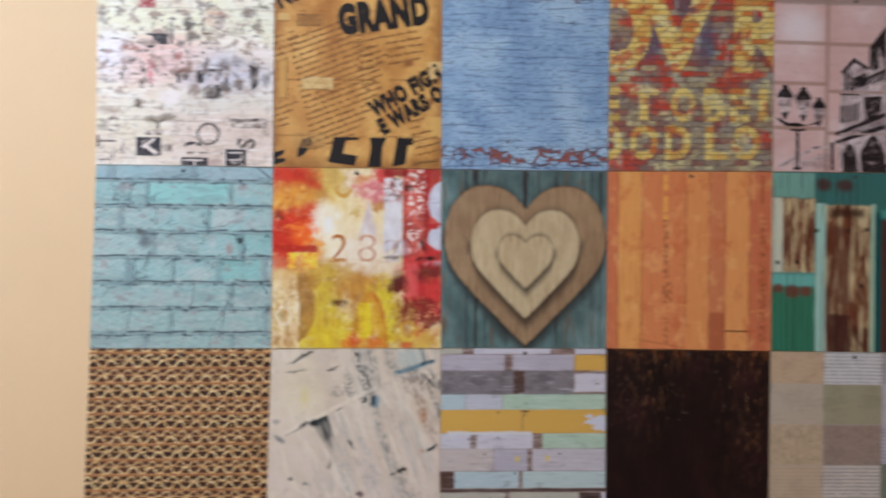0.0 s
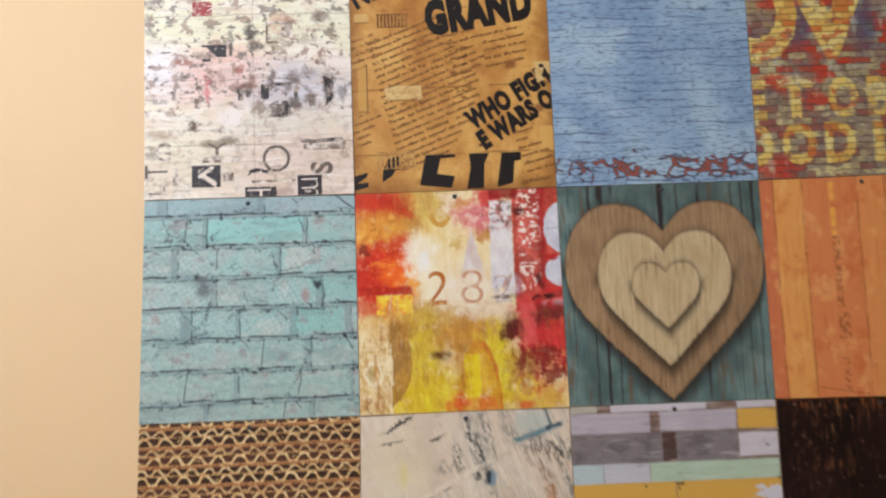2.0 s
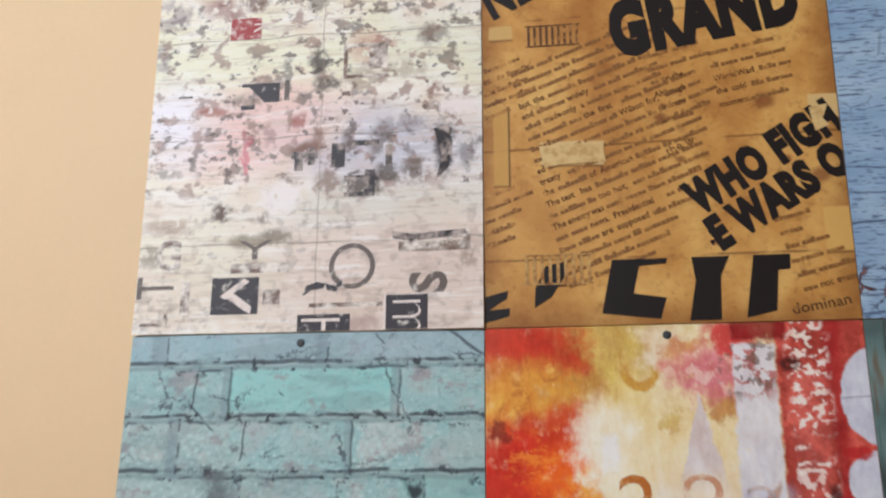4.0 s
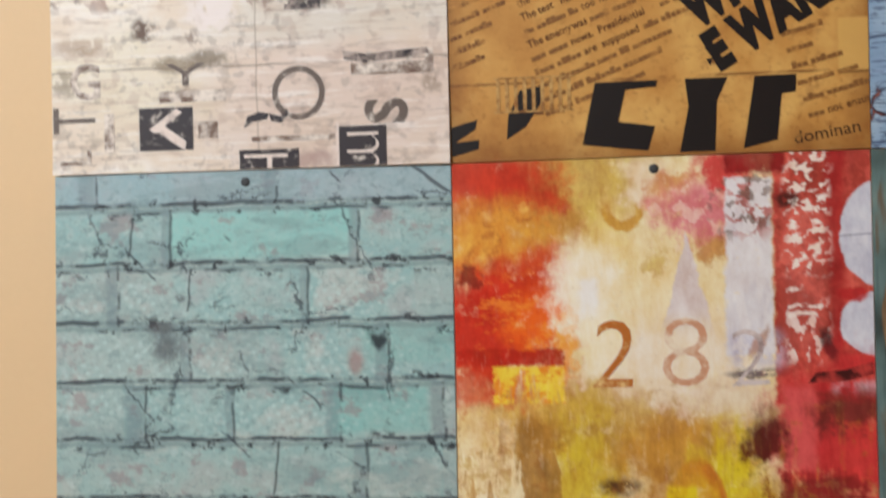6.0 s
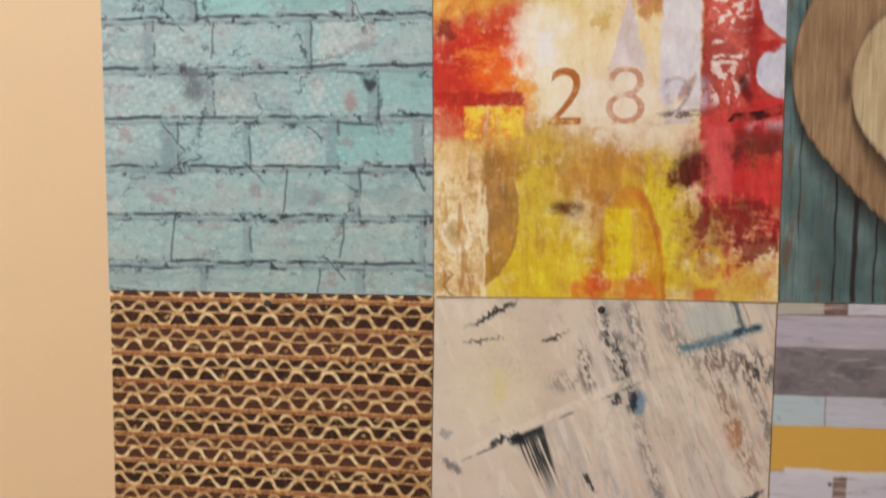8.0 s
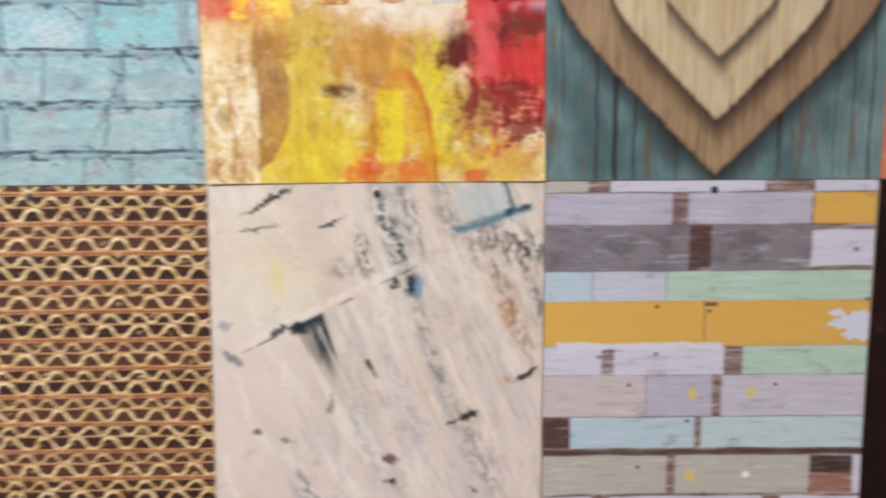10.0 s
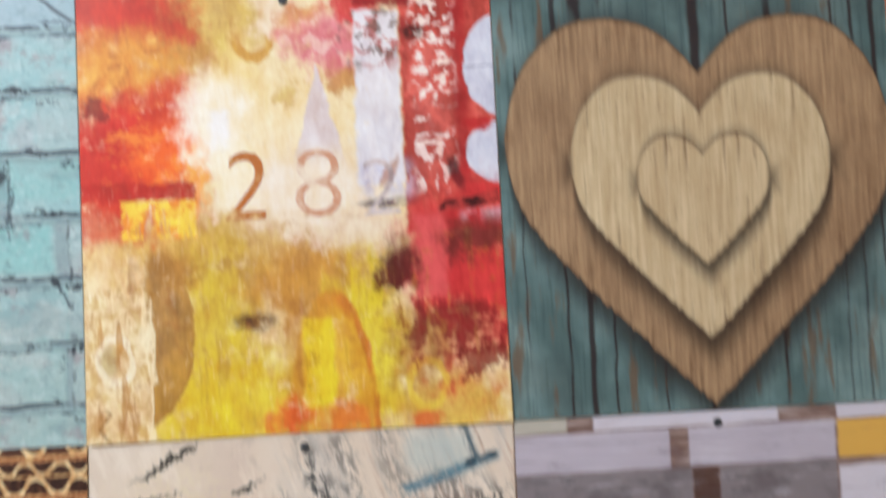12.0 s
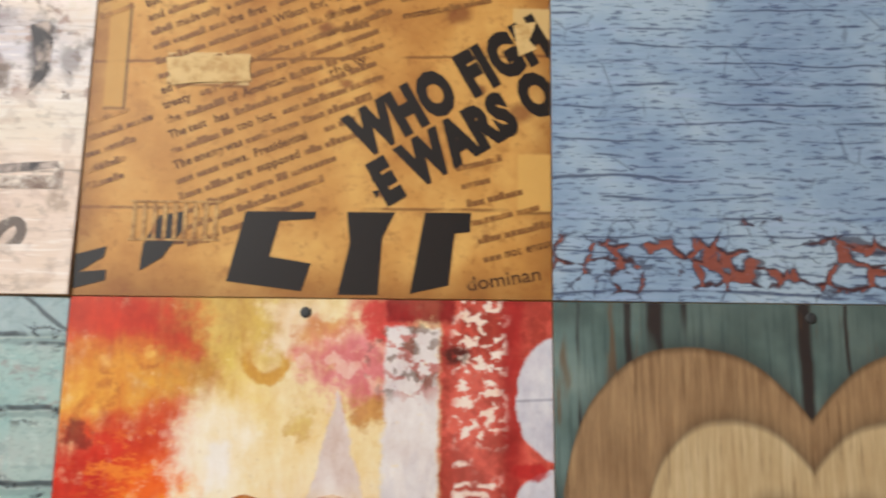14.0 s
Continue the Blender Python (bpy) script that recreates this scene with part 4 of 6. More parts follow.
    over(p.ss(p.f("ABSOLUTE", ridge - 0.004 + (grain - 0.5) * 0.012), 0.006, 0.002) * along * p.ss(p.noise(u, q, 14, 14, 57.0, 4.0, 0.7), 0.48, 0.58) * 0.7, (108, 104, 98))
    wx, wy = p.turn(u, q, 0.290, 0.39, 66.0)
    wedge = p.ss(p.f("ABSOLUTE", wy + wx * 0.02) + wx * 0.14, 0.056, 0.044) * p.ss(wx, 0.24, 0.10) * p.ss(ridge, -0.004, 0.008)
    lines = p.ss(p.noise(wx, wy, 3, 110, 4.0, 3.0), 0.54, 0.49)
    over(wedge * p.f("MAXIMUM", lines, p.ss(wx + (grain - 0.5) * 0.05, 0.045, 0.01)) * 0.97, (34, 46, 52))

    def mark(cx, cy, rx, ry, degrees, rgb, k=0.95):
        ax, ay = p.turn(u, q, cx, cy, degrees)
        over(p.spot(ax + (streak - 0.5) * 0.08 + (grain - 0.5) * 0.05, ay + (grain - 0.5) * 0.035 + (streak2 - 0.5) * 0.05, 0.0, 0.0, rx, ry, 0.35) * p.ss(specks * 0.3 + grain, 0.34, 0.46) * k, rgb)

    mark(0.255, 0.41, 0.022, 0.018, -20, (30, 38, 42))
    mark(0.200, 0.422, 0.030, 0.010, -30, (44, 46, 48))
    mark(0.620, 0.295, 0.020, 0.032, 10, (120, 148, 166))
    mark(0.596, 0.290, 0.020, 0.032, 15, (30, 44, 56))
    mark(0.548, 0.285, 0.014, 0.016, 30, (64, 62, 60))
    mark(0.180, 0.046, 0.078, 0.009, -28, (48, 48, 44))
    mark(0.362, 0.113, 0.036, 0.007, -26, (70, 68, 62))
    mark(0.150, 0.124, 0.060, 0.004, -10, (120, 110, 96))
    mark(0.060, 0.500, 0.030, 0.014, 30, (112, 112, 114), 0.8)
    mark(0.035, 0.404, 0.020, 0.014, 0, (150, 144, 140), 0.7)
    mark(0.478, 0.532, 0.036, 0.008, 58, (52, 52, 50))
    mark(0.780, 0.676, 0.030, 0.012, -20, (28, 28, 30))
    mark(0.725, 0.699, 0.018, 0.006, -12, (44, 42, 40))
    mark(0.950, 0.556, 0.040, 0.009, -35, (44, 48, 50))
    mark(0.895, 0.572, 0.014, 0.012, -30, (206, 150, 100))
    mark(0.535, 0.808, 0.020, 0.014, 0, (110, 76, 78))
    mark(0.539, 0.875, 0.020, 0.010, 0, (60, 38, 40))
    mark(0.794, 0.906, 0.009, 0.008, 0, (70, 50, 48))
    mark(0.132, 0.721, 0.014, 0.010, 0, (104, 96, 94))
    mark(0.222, 0.745, 0.010, 0.008, 0, (150, 134, 128))
    mark(0.350, 0.64, 0.010, 0.030, 20, (150, 134, 118))
    return coat[0]


def paint_planks_pastel(p, u0, q0):
    """Reclaimed pastel planks of uneven length with brown gaps."""
    u = u0 + (p.noise(u0, q0, 10, 14, 1.0, 3.0) - 0.5) * 0.006
    q = q0 + (p.noise(u0, q0, 7, 20, 2.0, 3.0) - 0.5) * 0.008
    grain = p.noise(u0, q0, 7, 60, 3.0, 5.0, 0.65)
    blot = p.noise(u0, q0, 9, 14, 4.0, 4.0, 0.65)
    col = p.mix(p.ss(grain, 0.35, 0.65), c(112, 84, 74), c(172, 150, 140))
    rows = PLANK_ROWS
    for y0, y1, some in rows:
        band = p.ss(q, y0 - 0.0045, y0 - 0.0005) * p.ss(q, y1 + 0.0045, y1 + 0.0005)
        for x0, x1, rgb in some:
            m = band * p.ss(u, x0 - 0.003, x0 + 0.003) * p.ss(u, x1 + 0.003, x1 - 0.003)
            col = p.mix(m * 0.97, col, c(*rgb))
    for x0, y0, x1, y1 in ((0.437, 0.128, 0.503, 0.253), (0.0, 0.69, 0.084, 0.78)):
        col = p.mix(p.box(u, q, x0, y0, x1, y1, 0.004) * 0.8, col, c(70, 42, 32))
    plank = p.ss(p.f("ABSOLUTE", q - 0.408), 0.065, 0.060)
    worn = 1.0 - plank
    col = p.mix(p.ss(grain, 0.53, 0.70) * worn * (1.0 - p.box(u, q, 0.808, 0.03, 1.1, 0.125, 0.004)) * 0.34, col, c(232, 230, 236))
    col = p.mix(p.ss(grain, 0.45, 0.32) * worn * 0.35, col, c(128, 112, 112))
    col = p.mix(p.ss(blot, 0.58, 0.70) * worn * 0.35, col, c(120, 104, 106))
    col = p.mix(p.box(u, q, 0.0, 0.128, 0.80, 0.253, 0.02) * p.ss(blot, 0.45, 0.62) * 0.55, col, c(92, 84, 86))
    flake = p.box(u + (p.noise(u0, q0, 12, 40, 41.0, 4.0, 0.7) - 0.5) * 0.35 + (q - 0.41) * -0.6, q + (p.noise(u0, q0, 24, 16, 42.0, 4.0) - 0.5) * 0.10, 0.905, 0.375, 1.2, 0.455, 0.004)
    col = p.mix(flake, col, c(216, 214, 224))
    col = p.mix(p.box(u, q + (blot - 0.5) * 0.03, 0.04, 0.465, 0.55, 0.482, 0.004) * 0.9, col, c(222, 220, 222))
    col = p.mix(p.box(u, q, 0.842, 0.808, 0.972, 0.925, 0.004) * p.ss(q, 0.865, 0.855) * 0.8, col, c(52, 36, 32))
    col = p.mix(p.box(u, q, 0.845, 0.865, 0.968, 0.925, 0.006) * 0.6, col, c(164, 116, 92))
    col = p.mix(p.box(u, q, 0.0, 0.786, 1.0, 0.802, 0.004) * 0.7, col, c(62, 44, 42))
    for a, b in ((0.463, 0.618), (0.645, 0.615), (0.462, 0.868)):
        col = p.mix(p.spot(u, q, a, b, 0.014, 0.018, 0.4) * 0.8, col, c(226, 200, 84))
    col = p.mix(p.spot(u, q, 0.64, 0.865, 0.012, 0.010, 0.4) * 0.9, col, c(246, 244, 246))
    for a, b in ((0.945, 0.195), (0.345, 0.358), (0.505, 0.372), (0.99, 0.34), (0.345, 0.497), (0.17, 0.505), (0.72, 0.59), (0.45, 0.70), (0.265, 0.59), (0.3, 0.84), (0.18, 0.93), (0.51, 0.925)):
        col = p.mix(p.spot(u0, q0, a, b, 0.006, 0.006, 0.4) * 0.85, col, c(62, 56, 58))
    return p.mix(p.box(u, q, 0.488, 0.346, 0.53, 0.358, 0.003) * 0.8, col, c(58, 52, 50))


def paint_dark(p, u, q):
    """Near-black stained timber, scratched through to amber at the top."""
    blot = p.noise(u, q, 4, 4, 1.0, 4.0)
    grain = p.noise(u, q, 60, 6, 2.0, 4.0, 0.6)
    col = p.ramp(blot, (0.3, c(20, 12, 12)), (0.55, c(34, 19, 19)), (0.75, c(50, 26, 28)))
    col = p.mix(p.ss(grain, 0.5, 0.7) * 0.4, col, c(52, 34, 28))
    col = p.mix(p.ss(grain, 0.44, 0.34) * 0.5, col, c(12, 8, 9))
    lean = u + q * 0.04 + (p.noise(u, q, 3, 5, 15.0, 2.0) - 0.5) * 0.03
    zone = p.f("MAXIMUM", p.spot(u, q, 0.25, 0.10, 0.16, 0.30, 0.9), p.spot(u, q, 0.88, 0.14, 0.16, 0.46, 0.8))
    zone = p.f("MAXIMUM", zone, p.ss(q, 0.16, 0.02) * 0.7)
    tan = p.mix(p.noise(u, q, 9, 9, 12.0, 3.0), c(186, 110, 56), c(172, 140, 106))
    hair = p.ss(p.noise(lean, q, 130, 5, 5.0, 3.0, 0.65), 0.58, 0.65) * zone
    col = p.mix(hair * p.ss(p.noise(u, q, 20, 26, 6.0, 3.0), 0.42, 0.54) * 0.75, col, tan)
    dents = p.ss(p.noise(lean, q, 60, 22, 8.0, 4.0, 0.7), 0.60, 0.66) * p.ss(p.noise(u, q, 5, 6, 13.0), 0.46, 0.58) * zone
    col = p.mix(dents * 0.8, col, tan)
    top = p.ss(q, 0.08, 0.0) * p.ss(p.noise(u, q, 40, 14, 7.0, 4.0, 0.7), 0.52, 0.64)
    col = p.mix(top * 0.75, col, c(180, 104, 50))
    chips = p.ss(p.cells(u, q, 34, 22, 2.0), 0.16, 0.10) * p.ss(p.noise(u, q, 6, 6, 9.0), 0.5, 0.6) * p.ss(q, 0.6, 0.2)
    return p.mix(chips * 0.75, col, c(170, 146, 122))


def paint_patches(p, u0, q0):
    """A patchwork of aged papers in beige, grey and sage."""
    u = u0 + (p.noise(u0, q0, 6, 9, 1.0, 2.0) - 0.5) * 0.006
    q = q0 + (p.noise(u0, q0, 9, 6, 2.0, 2.0) - 0.5) * 0.006
    blot = p.noise(u0, q0, 9, 9, 3.0, 5.0, 0.65)
    grain = p.noise(u0, q0, 40, 30, 4.0, 5.0, 0.7)
    col = p.mix(blot, c(178, 166, 164), c(210, 200, 200))
    ruled = p.ss(p.f("SINE", q * 300.0), 0.1, 0.7) * p.ss(grain, 0.36, 0.5)
    upright = p.ss(p.f("SINE", u * 240.0), 0.0, 0.7) * p.ss(grain, 0.40, 0.56)
    cellsx = PATCH_COLUMNS
    tiles = PATCHES
    for k, y0, y1, rgb, kind, much in tiles:
        m = p.box(u, q, cellsx[k][0], y0, cellsx[k][1], y1, 0.003)
        paper = p.mix(p.ss(blot, 0.42, 0.68) * 0.5, c(*rgb), c(*[v * 0.86 for v in rgb]))
        mark = (p.ss(p.noise(u0, q0, 12, 50, 5.0, 4.0), 0.55, 0.7), ruled, upright)[kind]
        col = p.mix(m, col, p.mix(mark * much, paper, c(*[v * 0.66 for v in rgb])))
    for x in (0.321, 0.671):
        col = p.mix(p.ss(p.f("ABSOLUTE", u - x), 0.006, 0.001) * p.ss(blot, 0.35, 0.6) * 0.6, col, c(120, 100, 88))
    col = p.mix(p.box(u, q, 0.842, 0.44, 0.852, 0.64, 0.003) * 0.8, col, c(236, 230, 234))
    col = p.mix(p.ss(p.f("ABSOLUTE", p.far(u, q, 0.83, 0.26, 0.05, 0.05) - 1.0), 0.2, 0.08) * p.ss(q, 0.27, 0.24) * 0.5, col, c(100, 92, 104))
    for a, b, r in ((0.97, 0.385, 0.012), (0.95, 0.012, 0.018), (0.99, 0.012, 0.012), (0.83, 0.205, 0.007)):
        col = p.mix(p.spot(u + (grain - 0.5) * 0.02, q, a, b, r, r, 0.4) * 0.9, col, c(50, 44, 46))
    return p.mix(p.ss(grain, 0.62, 0.74) * 0.3, col, c(134, 112, 98))


# ---- prints: upper row ----
def paint_letters(p, u, q):
    """A bleached collage of type scraps on pale boards, stained pink and yellow."""
    board = p.noise(u, q, 4, 60, 1.0, 5.0, 0.65)
    wash = p.noise(u, q, 4, 5, 2.0, 4.0)
    mid = p.noise(u, q, 16, 18, 13.0, 4.0, 0.6)
    fine = p.noise(u, q, 46, 56, 3.0, 4.0, 0.7)
    us, qs = u + (mid - 0.5) * 0.09, q + (wash - 0.5) * 0.04 + (fine - 0.5) * 0.02
    rag = (mid - 0.5) * 1.6 + (fine - 0.5) * 1.0
    strokes_in = p.noise(u, q, 34, 26, 17.0, 2.0, 0.5)
    coat = [p.ramp(wash, (0.38, c(246, 236, 212)), (0.5, c(252, 244, 234)), (0.6, c(240, 224, 206)))]

    def over(mask, rgb):
        coat[0] = p.mix(mask, coat[0], rgb if isinstance(rgb, S) else c(*rgb))

    def stain(x, y, rx, ry, rgb, k=0.6):
        over(p.ss(p.far(u, q, x, y, rx, ry) + (wash - 0.5) * 2.0, 1.5, 0.3) * k, rgb)

    def blot(x, y, rx, ry, rgb, k=0.8):
        over(p.ss(p.far(us, qs, x, y, rx, ry) + rag, 1.4, 0.50) * p.ss(strokes_in, 0.33, 0.47) * k, [v * 0.92 + w for v, w in zip(rgb, (14, 6, 0))])

    stain(0.25, 0.22, 0.45, 0.12, (242, 240, 208), 0.7)
    stain(0.85, 0.20, 0.25, 0.10, (236, 236, 204), 0.6)
    stain(0.36, 0.44, 0.30, 0.13, (242, 198, 192), 0.85)
    stain(0.75, 0.50, 0.30, 0.12, (204, 202, 216), 0.85)
    stain(0.08, 0.40, 0.12, 0.12, (250, 244, 252), 0.9)
    stain(0.75, 0.85, 0.45, 0.22, (226, 202, 188), 0.8)
    stain(0.70, 0.66, 0.40, 0.06, (226, 220, 208), 0.7)
    stain(0.20, 0.80, 0.20, 0.15, (236, 226, 200), 0.6)
    over(p.ss(board, 0.52, 0.62) * 0.45, (212, 190, 172))
    over(p.ss(board, 0.45, 0.38) * 0.5, (255, 250, 246))
    # worn scraps of type, dense in the upper half
    upper = p.ss(q + (wash - 0.5) * 0.3, 0.66, 0.58)
    thick = p.noise(u, q, 17, 19, 41.0, 2.5, 0.5) + (fine - 0.5) * 0.5
    over(p.ss(thick, 0.53, 0.63) * p.f("MAXIMUM", upper * 0.75, 0.26), p.ramp(p.noise(u, q, 6, 7, 47.0, 2.0), (0.38, c(104, 92, 86)), (0.48, c(150, 118, 102)), (0.58, c(172, 136, 124)), (0.64, c(136, 126, 128))))
    over(p.ss(p.noise(u, q, 30, 40, 6.0, 2.5, 0.5), 0.57, 0.62) * p.ss(p.noise(u, q, 6, 6, 51.0), 0.46, 0.54) * p.f("MAXIMUM", upper * 0.75, 0.26), (92, 74, 68))
    over(p.ss(p.noise(u, q, 8, 46, 11.0, 5.0, 0.75), 0.54, 0.62) * 0.30, (150, 128, 116))
    blot(0.04, 0.06, 0.05, 0.05, (150, 142, 152), 0.6)
    blot(0.20, 0.05, 0.06, 0.035, (158, 116, 112), 0.7)
    blot(0.31, 0.03, 0.045, 0.035, (112, 82, 78), 0.8)
    blot(0.50, 0.04, 0.025, 0.05, (116, 108, 102), 0.7)
    blot(0.02, 0.20, 0.03, 0.05, (150, 146, 158), 0.5)
    blot(0.66, 0.19, 0.06, 0.05, (206, 150, 132), 0.55)
    blot(0.86, 0.17, 0.05, 0.035, (128, 120, 116), 0.7)
    blot(0.515, 0.235, 0.030, 0.040, (66, 62, 62), 0.9)
    blot(0.530, 0.300, 0.034, 0.026, (78, 74, 72), 0.85)
    blot(0.415, 0.27, 0.014, 0.045, (110, 108, 108), 0.7)
    blot(0.64, 0.29, 0.05, 0.03, (154, 140, 126), 0.55)
    blot(0.78, 0.27, 0.05, 0.03, (170, 160, 140), 0.5)
    blot(0.86, 0.345, 0.020, 0.030, (136, 92, 80), 0.75)
    blot(0.30, 0.340, 0.07, 0.020, (124, 114, 106), 0.65)
    blot(0.18, 0.368, 0.045, 0.016, (170, 108, 94), 0.8)
    blot(0.46, 0.410, 0.030, 0.024, (168, 100, 94), 0.8)
    blot(0.30, 0.450, 0.013, 0.030, (172, 90, 100), 0.75)
    blot(0.30, 0.520, 0.011, 0.050, (220, 116, 136), 0.75)
    blot(0.37, 0.440, 0.020, 0.040, (160, 128, 126), 0.6)
    blot(0.49, 0.505, 0.055, 0.028, (118, 82, 70), 0.9)
    blot(0.52, 0.470, 0.025, 0.035, (140, 104, 96), 0.7)
    blot(0.61, 0.47, 0.022, 0.05, (118, 112, 116), 0.7)
    blot(0.70, 0.48, 0.032, 0.045, (104, 98, 100), 0.75)
    blot(0.78, 0.43, 0.07, 0.026, (150, 148, 160), 0.6)
    blot(0.89, 0.505, 0.028, 0.075, (60, 58, 64), 0.95)
    blot(0.80, 0.560, 0.034, 0.030, (106, 96, 88), 0.8)
    blot(0.655, 0.600, 0.060, 0.034, (80, 74, 70), 0.9)
    blot(0.72, 0.565, 0.030, 0.032, (86, 80, 76), 0.85)
    blot(0.545, 0.585, 0.035, 0.030, (150, 140, 130), 0.6)
    blot(0.96, 0.520, 0.030, 0.045, (120, 118, 124), 0.65)
    blot(0.06, 0.545, 0.05, 0.014, (132, 126, 130), 0.65)
    blot(0.42, 0.630, 0.07, 0.045, (255, 252, 255), 0.9)
    blot(0.93, 0.390, 0.07, 0.030, (255, 250, 252), 0.85)
    blot(0.235, 0.665, 0.026, 0.026, (84, 62, 48), 0.95)
    blot(0.37, 0.690, 0.012, 0.020, (120, 96, 84), 0.7)
    blot(0.40, 0.740, 0.050, 0.020, (124, 116, 98), 0.8)
    blot(0.31, 0.750, 0.045, 0.018, (140, 130, 108), 0.75)
    blot(0.08, 0.700, 0.07, 0.018, (180, 158, 134), 0.6)
    blot(0.035, 0.780, 0.035, 0.035, (150, 142, 124), 0.65)
    blot(0.96, 0.815, 0.025, 0.025, (156, 140, 126), 0.65)
    blot(0.66, 0.975, 0.05, 0.02, (170, 140, 140), 0.6)
    seam = p.ss(p.f("ABSOLUTE", p.f("FRACT", q * 3.3 + (wash - 0.5) * 0.12) - 0.5), 0.010, 0.003)
    over(seam * p.ss(board, 0.35, 0.55) * 0.55, (110, 92, 80))
    over(p.ss(p.f("ABSOLUTE", u - 0.525 + (wash - 0.5) * 0.02), 0.003, 0.001) * 0.5, (150, 130, 110))
    return coat[0]


def paint_newsprint(p, u, q):
    """Browned newspaper clippings pasted over one another."""
    blot = p.noise(u, q, 4, 4, 1.0, 5.0, 0.6)
    fine = p.noise(u, q, 45, 45, 2.0, 5.0, 0.7)
    col = p.ramp(blot, (0.34, c(180, 120, 58)), (0.5, c(208, 152, 80)), (0.66, c(228, 180, 104)))
    edge = p.f("MINIMUM", p.f("MINIMUM", u, 1.0 - u), p.f("MINIMUM", q, 1.0 - q))
    col = p.mix(p.ss(edge + (blot - 0.5) * 0.10, 0.09, -0.02) * 0.6, col, c(124, 68, 32))
    col = p.mix(p.ss(fine, 0.53, 0.68) * 0.45, col, c(150, 92, 42))
    col = p.mix(p.ss(p.noise(u, q, 12, 14, 7.0, 5.0, 0.7), 0.55, 0.66) * 0.35, col, c(140, 80, 38))
    col = p.mix(p.box(u, q + (blot - 0.5) * 0.05, 0.0, 0.60, 0.56, 0.82, 0.02) * 0.3, col, c(214, 160, 88))
    # creases and torn edges
    for y, sl in ((0.152, -0.02), (0.525, -0.015), (0.826, 0.0)):
        col = p.mix(p.ss(p.f("ABSOLUTE", q - y - u * sl + (fine - 0.5) * 0.008), 0.005, 0.001) * p.ss(p.noise(u, q, 8, 3, y * 30), 0.42, 0.55) * 0.7, col, c(110, 62, 32))
    for x0, y0, x1, y1, rgb in ((0.165, 0.505, 0.345, 0.57, (226, 196, 138)), (0.93, 0.715, 1.0, 0.83, (222, 176, 100)), (0.92, 0.41, 1.0, 0.475, (222, 190, 130)), (0.03, 0.40, 0.075, 0.62, (206, 158, 84)), (0.02, 0.16, 0.09, 0.20, (214, 176, 110))):
        col = p.mix(p.box(u + (fine - 0.5) * 0.01, q + (blot - 0.5) * 0.03, x0, y0, x1, y1, 0.003) * 0.85, col, c(*rgb))
        col = p.mix(p.box(u, q + (blot - 0.5) * 0.03, x0, y1, x1, y1 + 0.006, 0.003) * 0.6, col, c(96, 60, 34))
    col = p.mix(p.box(u, q, 0.073, 0.40, 0.078, 0.63, 0.002) * 0.85, col, c(70, 44, 28))
    for a, b, r in ((0.80, 0.42, 0.028), (0.51, 0.455, 0.018), (0.935, 0.635, 0.024), (0.56, 0.575, 0.012), (0.52, 0.42, 0.010), (0.40, 0.85, 0.006), (0.64, 0.80, 0.010), (0.85, 0.585, 0.012)):
        col = p.mix(p.spot(u + (fine - 0.5) * 0.03, q + (blot - 0.5) * 0.05, a, b, r, r * 0.8, 0.5) * 0.7, col, c(116, 52, 30))
    return col


